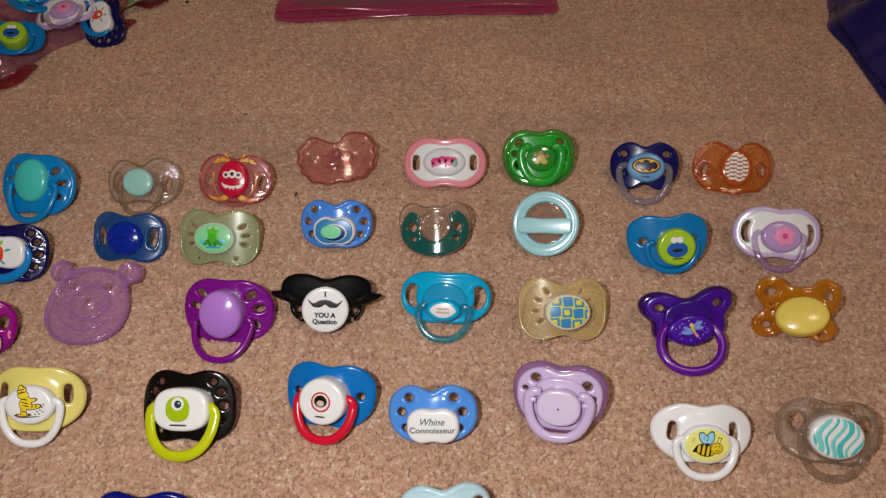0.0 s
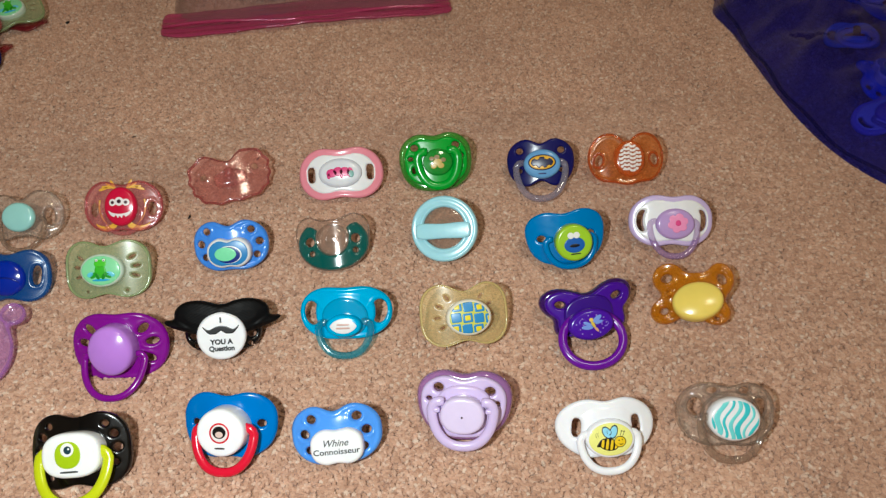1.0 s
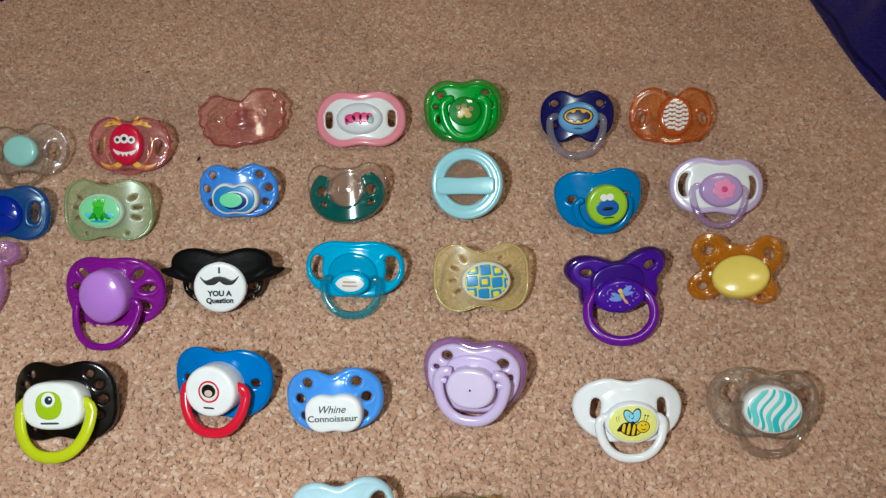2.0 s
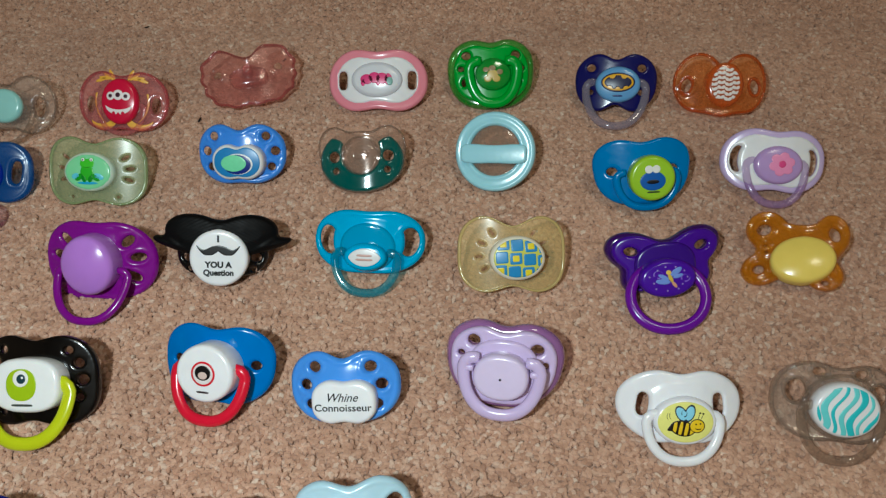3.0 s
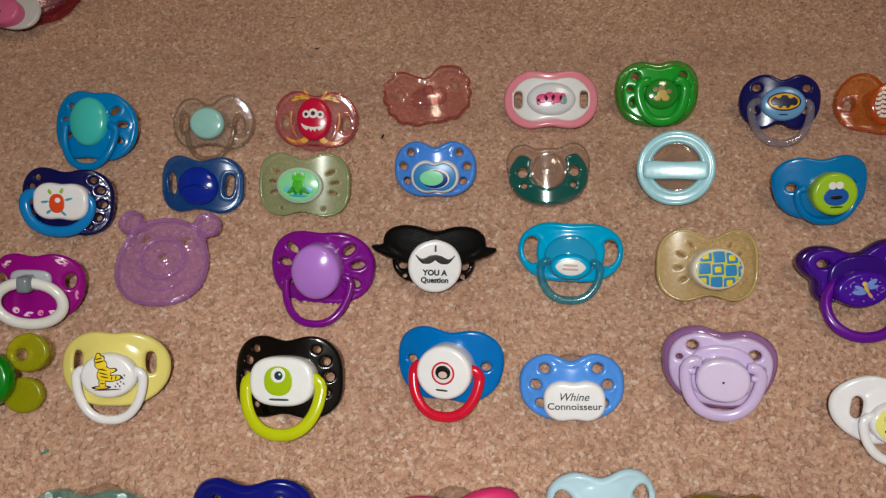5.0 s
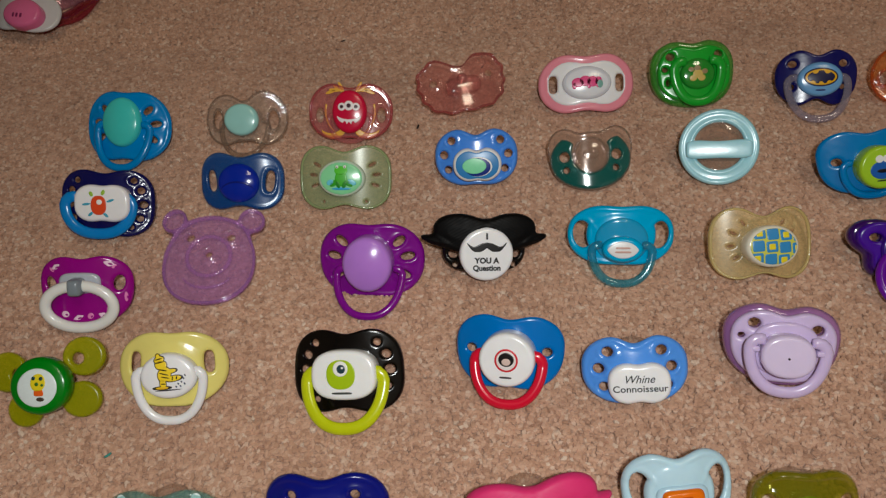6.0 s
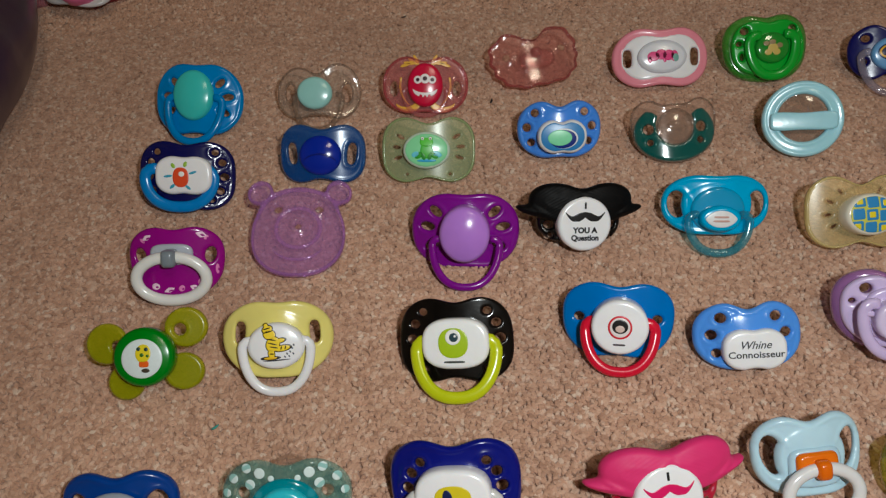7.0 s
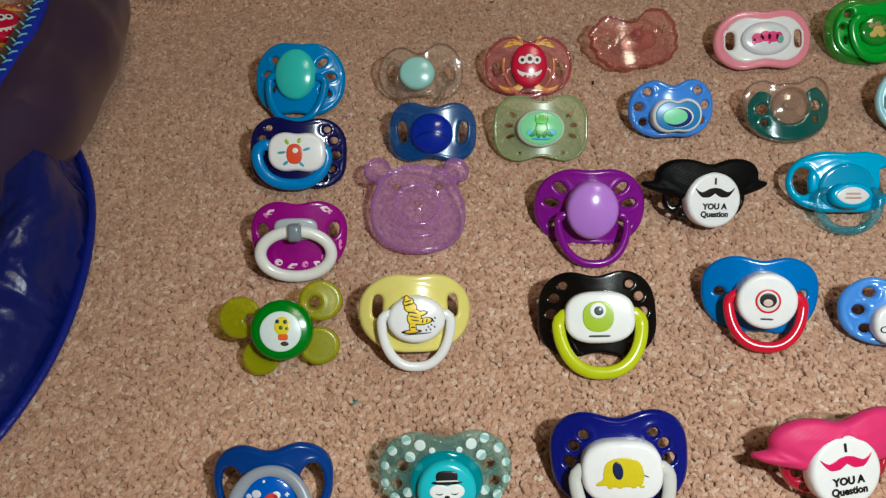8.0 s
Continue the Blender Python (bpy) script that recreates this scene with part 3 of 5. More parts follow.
decal(b, "groove", cut(ell(-0.5, -6, 9, 6), ell(-0.5, -7.4, 9.6, 6.4)), around(-0.5, -5, 9), fc, plastic(4, 28, 120, 0.2))
teat(p, SILICONE, 7)

MINT_CLEAR = clear(190, 204, 160, 0.28, 0.34)
p = soother(-0.0948, 0.3203, 0.0123, 47, 1, -2, 1.0, 0.97, "see-through pale green pacifier with a mint oval button")
shield(p, cut(wing(24.1, 17.9, 3.0, 0.26, 0.20, 0.36), *petals(16.6, (30, 6, -18), 2.3, 0.9), *pair(11, -12.5, 0.8, 0.8)), 24, 18, MINT_CLEAR, edge=0.6)
bead(p, wing(24.1, 17.9, 3.0, 0.26, 0.20, 0.36), 24, 18, clear(176, 192, 140, 0.45, 0.2, (0.8, 0.88, 0.7)), 1.2, thick=3.0, lift=0.35)
b, fc = knob(p, -1, -0.5, 12, 9.4, 9.0, plastic(206, 226, 206), dome=1.3, label="white-rimmed oval button")
b, fc = knob(p, -1, -0.5, 10.9, 8.4, 9.4, plastic(142, 222, 164), dome=1.1, label="mint face", name="face", edge=0.4)
for q, col in ((ell(-1, -0.6, 3.1, 4.0), (70, 184, 34)), (ell(-1, 3.4, 3.4, 2.3), (86, 200, 40)), (ell(-3, 5.2, 1.2, 1.2), (86, 200, 40)), (ell(1, 5.2, 1.2, 1.2), (86, 200, 40)),
               (ell(-4.8, -3, 2.5, 1.4, 35), (52, 160, 30)), (ell(2.8, -3, 2.5, 1.4, -35), (52, 160, 30)), (ell(-1, -5.8, 5.0, 0.7), (60, 170, 220)), (ell(4.4, -2.6, 2.4, 1.4, -20), (110, 206, 226)), (ell(-6.6, -2.6, 2.0, 1.4, 20), (110, 206, 226))):
    decal(b, "print", q, (-9, 7, -8, 8), fc, ink(*col), rise=0.12 + 0.04 * (col[0] == 86))
for x in (-3, 1):
    decal(b, "print", ell(x, 5.4, 0.8, 0.8), around(x, 5.4, 1), fc, ink(240, 244, 240), rise=0.24, step=0.18)
    decal(b, "dot_print", ell(x, 5.2, 0.35, 0.35), around(x, 5.2, 0.6), fc, ink(16, 30, 16), rise=0.32, step=0.12)
decal(b, "curl_print", cut(ell(-1, 2.8, 2.2, 1.3), ell(-1, 3.2, 2.5, 1.4)), around(-1, 2.8, 2.4), fc, ink(26, 110, 20), rise=0.24, step=0.16)
for x in (-2.6, 0.6):
    decal(b, "print", ell(x, -3.8, 1.0, 1.8, -20 if x > 0 else 20), around(x, -3.8, 2), fc, ink(40, 140, 30), rise=0.2, step=0.2)
teat(p, SILICONE, 8)

BLUE_B = plastic(74, 140, 232)
p = soother(-0.0279, 0.3310, 0.0133, 53, -1, -2, 4.0, 1.00, "bright blue pacifier with a white-edged swoosh button")
hl = [h for x, y, r in ((12.5, 8.2, 2.0), (16.5, 1.0, 2.1), (14.5, -6.5, 1.9)) for h in pair(x, y, r, r)]
shield(p, cut(wing(21.3, 15.3, 2.4, 0.28, 0.08, 0.3), *hl), 21, 15, BLUE_B, lip=0.6, collar=1.5)
b, fc = knob(p, 0.5, -3.5, 12.2, 9.0, 8.5, WHITE, dome=1.0, label="white-edged button", f=lambda X, Y: wing(12.2, 9.0, 2.3, 0.22, 0.12, 0.3)(X - 0.5, Y + 3.5))
for q, col, r in ((lambda X, Y: wing(10.8, 7.6, 2.3, 0.22, 0.12, 0.3)(X - 0.5, Y + 3.5), (52, 132, 196), 0.12), (ell(1.0, -4.4, 7.0, 5.0), (236, 238, 240), 0.2), (ell(0.6, -4.6, 6.6, 4.6), (14, 40, 130), 0.28), (ell(-1.0, -4.0, 6.0, 3.9), (134, 226, 172), 0.36)):
    decal(b, "print", q, (-12, 13, -13, 6), fc, ink(*col), rise=r, step=0.35)

p = soother(0.0304, 0.3281, 0.0110, 44, -4, -2, -1.2, 0.99, "clear pacifier with a dark teal horseshoe panel")
CLEAR_B = clear(216, 190, 172, 0.16)
hl = pair(13.2, 0.8, 2.6, 2.6) + pair(12.6, -6, 1.6, 1.6)
shield(p, cut(union(ell(-13, 6, 8.6, 9.5), ell(13, 6, 8.6, 9.5), ell(0, -2, 20.5, 15), k=3), *hl), 22, 17, CLEAR_B, lip=0.4, thick=3.0)
bead(p, union(ell(-13, 6, 8.6, 9.5), ell(13, 6, 8.6, 9.5), ell(0, -2, 20.5, 15), k=3), 22, 17, CLEAR_REFRACTED, 0.9, thick=3.2)
bead(p, ell(0, 1, 9.4, 9.4), 22, 17, CLEAR_REFRACTED, 0.9, lift=1.6)
shield(p, cut(both(ell(0, -1, 20.6, 15.4), union(ell(-14, 0, 8.0, 10), ell(14, 0, 8.0, 10), ell(0, -10, 16, 9.5), k=3)), ell(0, 2.4, 9.4, 10), *hl), 22, 17, clear(0, 104, 98, 0.6, 0.12), thick=2.4, lift=1.0, name="panel", label="dark teal horseshoe panel")
knob(p, 0, 1, 8.6, 8.6, 7.5, CLEAR_B, dome=1.4, label="clear round cap")
knob(p, 0, 1.6, 4.0, 2.2, 9.8, CLEAR_B, dome=0.3, n=3, name="tab", base=8)
teat(p, SILICONE, 10)

SKY = plastic(168, 220, 232)
p = soother(0.0946, 0.3259, 0.0162, 46, -9, -12, 0.1, 0.95, "round pale blue ring pacifier with a flat grip bar")
shield(p, cut(ell(0, 0, 20.4, 20), ell(0, 0.5, 12.9, 12.6)), 20, 20, SKY, bow=1.5, thick=5, edge=1.2, lip=0.5, name="ring", label="pale blue ring")
shield(p, ell(0, 0.5, 13.6, 13.3), 20, 20, CLEAR_B, bow=1.5, thick=1.6, name="dome", collar=2.5, lift=-1, label="clear dome")
knob(p, 0, -1.2, 16.6, 5.0, 6.4, SKY, dome=0.3, n=5, base=3.0, name="grip_bar", edge=0.8, f=lambda X, Y: wing(16.6, 5.0, 6, 0.16, 0.06, 0.5)(X, Y + 1.2))
teat(p, SILICONE, 8)

BLUE_C = plastic(0, 122, 192)
p = soother(0.1622, 0.3118, 0.0162, 52, -6, -2, 3.8, 0.95, "blue pacifier with a round lime green printed button")
shield(p, cut(wing(23.4, 17, 2.6, 0.17, 0.06, 0.36, 0.10), *pair(14.6, 0.4, 2.6, 2.0)), 23, 17, BLUE_C)
b, fc = knob(p, 3, -2.8, 10.8, 10.8, 11.5, plastic(164, 206, 44), dome=0.5, label="lime green button")
decal(b, "print", ell(3, -4.0, 6.0, 4.6), around(3, -4, 6), fc, ink(24, 92, 176))
for x in (1.3, 4.7):
    decal(b, "print", ell(x, 1.6, 1.9, 1.9), around(x, 1.6, 2.1), fc, ink(238, 238, 232), rise=0.2, step=0.25)
decal(b, "print", ell(3, -4.4, 3.0, 1.0), around(3, -4.4, 3), fc, ink(10, 14, 26), rise=0.3)
decal(b, "print_bar", ell(3.2, -9.3, 3.0, 0.45, 0, 6), around(3, -9.3, 3), fc, ink(50, 70, 30))
hoop(p, BLUE_C, 0, -3, 14.5, -17.5, 1.9, z=5, cx=1.5, rest=False)
teat(p, SILICONE, 7)

LAV = plastic(204, 184, 226)
p = soother(0.2272, 0.3198, 0.0135, 47, -0, -7, -1.2, 0.98, "white pacifier with a lavender rim and pink flower button")
sl = [cut(ell(s_ * 17.2, 0, 3.6, 6.4), ell(s_ * 14.0, 0, 3.2, 7)) for s_ in (1, -1)]
shield(p, cut(wing(25, 16.8, 2.3, 0.16, 0.16, 0.36), *sl), 25, 17, LAV, thick=3.2, name="rim", label="lavender rim")
shield(p, cut(wing(22.2, 14, 2.3, 0.18, 0.16, 0.36), *sl), 25, 17, WHITE, lift=0.8, label="white plate")
b, fc = knob(p, 1, -2, 11.4, 9.2, 10, plastic(188, 156, 212), dome=1.4, label="lavender button")
fl = union(*[ell(2 + 3.8 * math.cos(radians(a)), -1.5 + 3.6 * math.sin(radians(a)), 2.4, 2.2) for a in range(18, 378, 60)])
decal(b, "flower_print", fl, around(2, -1.5, 6.4), fc, ink(240, 150, 196))
decal(b, "print", ell(2, -1.5, 1.7, 1.7), around(2, -1.5, 1.8), fc, ink(222, 74, 140), rise=0.24)
hoop(p, clear(196, 166, 216, 0.25), 0, -3, 14, -21, 1.9, z=6, cx=0.5, label="see-through lavender ring")
teat(p, SILICONE, 7)

MAGENTA = plastic(146, 0, 128, 0.18)
p = soother(-0.2085, 0.2536, 0.0131, 50, 4, 2, 3.3, 0.98, "magenta printed pacifier with a thick white ring handle")
shield(p, cut(wing(21, 16.6, 2.5, 0.13, 0.04, 0.33, 0.06), *pair(15.3, 2.6, 2.4, 3.6, -12)), 21, 17, MAGENTA)
SM = lambda x, y: 5 * (1 - (x / 21) ** 2) + 1.3
for x, y, a, b_, r in ((-12, 11, 2.4, 1.0, 30), (-14, 9.6, 1.4, 0.6, -40), (12, 12, 2.6, 1.2, -20), (14, 10.6, 1.2, 0.7, 40), (-9, -11, 1.8, 1.3, 0), (-3, -12.6, 2.6, 1.0, 20), (2.5, -12, 1.5, 1.1, 50), (8, -12, 2.2, 1.2, -25), (11, -9.5, 1.4, 1.6, 0), (18, -4, 0.8, 2, 0)):
    decal(p, "print", cut(ell(x, y, a, b_ * 1.15, r, 1.2 if a > 2 else 2), ell(x + 0.5, y - 0.3, a * 0.4, b_ * 0.35, r)), around(x, y, 2.9), SM, ink(240, 206, 228) if a > 1.7 else ink(226, 130, 190), step=0.25)
shield(p, ell(-1, 3.6, 9.4, 4.8, 0, 3.2), 21, 17, plastic(178, 184, 194), thick=2, lift=2.2, name="hinge_plate", label="pale grey plate")
hoop(p, plastic(232, 232, 228), 0, 0, 15.2, -17.0, 2.6, z=8.5, cx=-1, closed=True, up=3.0, flat=0.85, label="thick white ring")
knob(p, -1, 2.6, 3.0, 3.8, 12.2, plastic(128, 138, 146), dome=0.6, n=5, base=6, name="hinge", label="grey hinge")

LILAC_CLEAR = clear(222, 172, 234, 0.15, 0.14, (0.95, 0.85, 0.98))
p = soother(-0.1569, 0.2728, 0.0085, 16, 4, 1, -1.2, 1.055, "see-through lavender silicone pacifier with two round ears")
bear = union(ell(0, -3.5, 20.5, 20.5, 0, 2.2), ell(-17.5, 17.5, 5.8, 5.8), ell(17.5, 17.5, 5.8, 5.8), ell(0, 9, 17, 10), k=2)
shield(p, cut(bear, *pair(9, 8.5, 1.7, 1.7), ell(0, 0, 1.3, 1.3)), 24, 25, LILAC_CLEAR, bow=3, thick=3.2, lip=0.9, label="lavender silicone plate with ears")
bead(p, bear, 24, 25, clear(206, 150, 220, 0.25, 0.12, (0.88, 0.74, 0.94)), 1.3, 3, 3.6)
shield(p, cut(ell(0, -1, 10.5, 10.5), ell(0, -1, 8.6, 8.6)), 24, 25, LILAC_CLEAR, bow=3, thick=1.2, lift=1.2, name="raised_ring")
shield(p, cut(ell(0, -9, 11, 8), ell(0, -7.5, 11.4, 8)), 24, 25, LILAC_CLEAR, bow=3, thick=1.2, lift=1.2, name="raised_curve")

p = soother(-0.0795, 0.2670, 0.0099, 53, -1, -5, 4.0, 1.02, "purple pacifier with a smooth lilac egg-shaped button and ring handle")
shield(p, cut(wing(24.2, 18.2, 2.3, 0.10, 0.10), *petals(17, (40, 8, -28), 3.2, 1.8)), 24, 18, PURPLE, lip=0.3)
knob(p, 0, 0, 11.0, 12.4, 11, plastic(184, 126, 218), dome=3.0, label="smooth lilac button")
hoop(p, PURPLE, 0, -5, 14.8, -22, 1.7, z=8, cx=0.5)
teat(p, SILICONE, 8)


def moustache(k):
    """Two curling halves about the origin, 2 * k wide."""
    def f(X, Y):
        x, y = np.abs(X) / k, Y / k
        mid = 0.10 - 0.50 * x + 0.28 * x ** 2 + 1.5 * np.clip(x - 0.6, 0, 1) ** 1.6
        half = 0.19 * np.clip(1 - x, 0, 1) ** 1.0 * (0.55 + 0.75 * np.clip(x / 0.3, 0, 1)) + 0.035
        return np.maximum(np.abs(y - mid) - half, x - 1) * k
    return f


def moustache_soother(x, y, z, tilt, roll, turn, proud, size, label, base_mat, hair_mat, print_mat, cap_x, groove):
    p = soother(x, y, z, tilt, roll, turn, proud, size, label)
    shield(p, cut(wing(19.3, 13.2, 2.8, 0.2, 0.05, 0.3, -0.05), *pair(14.4, -4.5, 2.2, 2.0), *pair(13.5, -9.6, 1.2, 1.2)), 19, 15, base_mat, bow=4, thick=3.4, lip=0.3)
    big = union(both(ell(-10, 5.6, 13.8, 8.6, -10), lambda X, Y: X), both(ell(10, 5.6, 13.8, 8.6, 10), lambda X, Y: -X), ell(0, 4.4, 9, 6.8), ell(-21.5, 1.6, 8.0, 2.1, -14), ell(21.5, 1.6, 8.0, 2.1, 14), k=2.6)

    def strands(x_, y_, d):
        z_ = 6.5 * (1 - (x_ / 30) ** 2) + 2.4 + 0.9 * np.sqrt(np.clip(d, 0, 6))
        return z_ + groove * np.sin((y_ + 0.012 * x_ ** 2 + 0.25 * np.abs(x_)) * 4.4) * np.clip(d / 1.5, 0, 1)
    part("moustache", plate(big, (-31, 31, -8, 16), strands, 4.5, 1.6, 0.5), hair_mat, p, "moulded moustache with combed grooves")
    b, fc = knob(p, cap_x, -3.6, 12.2, 12.2, 12.5, WHITE, dome=0.25, label="round white printed cap", base=4)
    m = moustache(9.0)
    decal(b, "print", lambda X, Y: m(X - cap_x, Y + 0.2), (cap_x - 9.5, cap_x + 9.5, -6, 5), fc, print_mat, step=0.25)
    writing(b, "I", cap_x, 4.6, 3.8, fc, ink(16, 16, 18), 1.3, 0.0, 0.00014)
    writing(b, "YOU A", cap_x, -6.4, 3.5, fc, ink(16, 16, 18), 1.0, 0.0, 0.00016)
    writing(b, "Question", cap_x, -9.8, 3.5, fc, ink(16, 16, 18), 0.95, 0.0, 0.00014)
    teat(p, SILICONE, 15, 7)
    return p


moustache_soother(-0.0273, 0.2704, 0.0133, 50, 5, 2, -0.4, 1.00, "black pacifier with a moulded moustache and printed white cap", BLACK, plastic(6, 6, 7, 0.55, 0.15), ink(10, 10, 12), 0, 0.16)

TEAL = plastic(0, 168, 218)
p = soother(0.0365, 0.2730, 0.0128, 48, -2, -6, 3.0, 1.01, "turquoise pacifier with a see-through ring and small white badge")
sl = [cut(ell(s_ * 17.4, 0, 4.2, 6.2, -s_ * 8), ell(s_ * 13.2, 0, 2.4, 6)) for s_ in (1, -1)]
shield(p, cut(wing(24.1, 14.6, 2.3, 0.12, 0.06, 0.4), *sl), 24, 14, TEAL, lip=0.35, thick=3.4, collar=1.0)
shield(p, ell(0, -2.5, 12, 10.5), 24, 14, clear(30, 166, 214, 0.8), thick=3.0, lift=2.0, name="cap", label="see-through turquoise cap")
b, fc = knob(p, 0, -6, 9, 5.8, 10.5, TEAL, dome=0.6, label="oval button")
decal(b, "badge", both(ell(0, -8.6, 7.6, 6.4), ell(0, -3.4, 7.6, 6.4)), around(0, -6, 7), fc, ink(226, 226, 226), rise=0.3, label="white almond badge")
for yy, w in ((-5.1, 3.2), (-6.9, 3.6)):
    decal(b, "print_bar", ell(0, yy, w, 0.45, 0, 6), around(0, yy, w), fc, ink(200, 160, 150), rise=0.5, step=0.3)
hoop(p, clear(60, 176, 200, 0.2), 0, -7, 13.4, -21.5, 1.9, z=8, label="see-through turquoise ring")
teat(p, SILICONE, 7)

SAND = clear(236, 218, 164, 0.20, 0.3, (0.98, 0.94, 0.80))
p = soother(0.0975, 0.2627, 0.0144, 44, 1, 0, 3.4, 0.95, "see-through sand-coloured pacifier with a chequered button")
shield(p, cut(wing(24.4, 18.6, 3.0, 0.32, 0.22, 0.36), *petals(15, (52, 24, -6, -34), 1.9, 0.7)), 24, 18, SAND, edge=0.6)
bead(p, wing(24.4, 18.6, 3.0, 0.32, 0.22, 0.36), 24, 18, clear(226, 206, 140, 0.5, 0.2, (0.9, 0.85, 0.66)), 1.2, thick=3.0, lift=0.35)
b, fc = knob(p, 1.5, -1.5, 12.2, 9.8, 9.5, plastic(232, 226, 206), dome=1.2, label="cream-rimmed oval button")
oval = ell(1.5, -1.5, 10.6, 8.4)
decal(b, "print", oval, around(1.5, -1.5, 11), fc, ink(206, 206, 84))
for i in range(-2, 3):
    for j in range(-2, 3):
        cx_, cy_ = 0.6 + i * 6.1 + 0.45 * j, -1.6 + j * 5.8 - 0.4 * i
        decal(b, "check_print", both(ell(cx_, cy_, 2.7, 2.55, 4, 8), oval), around(cx_, cy_, 3.0), fc, ink(56, 138, 196), rise=0.24, step=0.35)
        if (i + j) % 2 == 0:
            decal(b, "check_print", both(ell(cx_, cy_, 1.5, 1.4, 4, 8), oval), around(cx_, cy_, 1.8), fc, ink(232, 212, 40), rise=0.32, step=0.3)
teat(p, SILICONE, 8)

VIOLET = plastic(66, 8, 148)
p = soother(0.1633, 0.2592, 0.0125, 46, -4, 4, 2.0, 1.00, "deep purple winged pacifier with a large round ring handle")
wings = union(ell(-12.5, 4.6, 13, 8.6, -20), ell(12.5, 4.6, 13, 8.6, 20), ell(0, -2, 15, 10.5), ell(-13, -7, 6.5, 6), ell(13, -7, 6.5, 6), k=4)
shield(p, cut(wings, *pair(15.0, 5.6, 3.0, 1.9, 15), *pair(13.5, -9.0, 1.6, 1.2)), 24, 14, clear(52, 4, 100, 0.85), thick=6, edge=2.2, lift=-2.5, bow=3, name="rubber_rim", label="darker purple rubber rim")
shield(p, cut(lambda X, Y: wings(X * 1.1, Y * 1.12), *pair(15.0, 5.6, 3.0, 1.9, 15), *pair(13.5, -9.0, 1.6, 1.2)), 24, 14, VIOLET, bow=3, thick=4, lift=1)
shield(p, ell(-1.5, -1.5, 13, 10, 0, 2.4), 24, 14, plastic(52, 8, 128), bow=3, thick=3, lift=3.2, name="boss", label="raised purple boss")
b, fc = knob(p, -2.7, -6, 11.8, 8.0, 11.5, plastic(70, 14, 160), dome=0.9, label="purple oval button")
WINGS = (120, 150, 226)
for q, col, rise in ((ell(-5.4, -7.0, 3.0, 1.1, -8), WINGS, 0.12), (ell(-5.0, -5.2, 2.4, 0.9, -30), WINGS, 0.14), (ell(0.2, -3.4, 3.0, 1.2, 30), WINGS, 0.12), (ell(1.0, -5.2, 2.2, 0.8, 12), WINGS, 0.14),
                     (ell(-2.8, -3.4, 1.1, 1.0), (232, 196, 90), 0.24), (ell(-2.2, -5.8, 0.8, 2.0, 22), (214, 186, 70), 0.24), (ell(-0.8, -8.6, 0.7, 1.7, 35), (214, 160, 130), 0.24)):
    decal(b, "print", q, around(-2.7, -6, 7), fc, ink(*col), rise=rise, step=0.28)
for ox, oy in ((4.0, -6.4), (-7.2, -4.0)):
    decal(b, "curl_print", cut(ell(ox, oy, 2.0, 1.7), ell(ox + 0.2, oy + 0.2, 1.6, 1.3), ell(ox - 1.6, oy - 1.4, 1.2, 0.9)), around(ox, oy, 2.2), fc, ink(130, 96, 206), step=0.2)
for k in range(11):
    a = k * 0.57
    x, y = -2.7 + (7.6 + 1.2 * math.sin(k * 3)) * math.cos(a), -6 + 5.0 * math.sin(a)
    decal(b, "dot_print", ell(x, y, 0.4, 0.4), around(x, y, 0.6), fc, ink(150, 130, 200), step=0.22)
hoop(p, plastic(104, 14, 156), 0, -8, 15.6, -26.6, 2.4, z=5, cx=-3, closed=True, up=-1, label="large purple ring")
teat(p, SILICONE, 7)

AMBER = clear(220, 142, 20, 0.34, 0.17, (0.90, 0.68, 0.28))
p = soother(0.2216, 0.2619, 0.0072, 21, -16, -5, 1.1, 0.98, "see-through amber butterfly pacifier with a smooth yellow oval button")
f = union(ell(-9, 15.5, 8.6, 8.2), ell(18, 10, 7.4, 8.6, -20), ell(-14.5, -3, 8.4, 7.4), ell(10.5, -9.5, 8, 7), ell(2, 2, 15, 11.5), ell(4, 7, 15, 7, -10), k=5)
shield(p, cut(f, ell(-10, 15, 2.9, 2.5, 20), ell(18.5, 8.8, 2.2, 3.2), ell(-15.5, -3, 2.2, 2.0), ell(10, -13, 1.5, 1.1), *[ell(-11, y, 0.7, 0.5) for y in (7.5, 4.5)]), 27, 22, AMBER, lip=0.9, thick=3.2)
knob(p, 2.5, -2.5, 13.4, 10.6, 9.5, plastic(240, 214, 104), dome=2.4, label="smooth yellow button")
teat(p, clear(200, 150, 60, 0.2), 8)

LIME_CLEAR = clear(176, 180, 10, 0.42, 0.3, (0.82, 0.82, 0.30))
p = soother(-0.2108, 0.2036, 0.0125, 38, 3, 0, 0.0, 0.98, "see-through lime flower pacifier with a round green button")
f = union(ell(-17.0, 5.0, 8.8, 8.4), ell(15, 11.5, 8.6, 8.2), ell(-8.5, -10.5, 7.6, 7.4), ell(14.5, -6.5, 8.0, 7.6), ell(0, 0, 10, 10), k=1.5)
shield(p, cut(f, ell(-13.0, 4.0, 2.0, 2.2), ell(12.6, 10.6, 2.4, 2.4)), 23, 18, LIME_CLEAR, bow=2, thick=3.4, lip=0.1, label="four see-through lime petals")
b, fc = knob(p, 0.5, 0, 12.0, 11.8, 10.5, plastic(2, 124, 16), dome=2.2, label="green domed button")
decal(b, "sticker", ell(0.5, -0.5, 8.0, 7.8), around(0.5, -0.5, 8), fc, ink(220, 232, 232), rise=0.2, label="white round print")
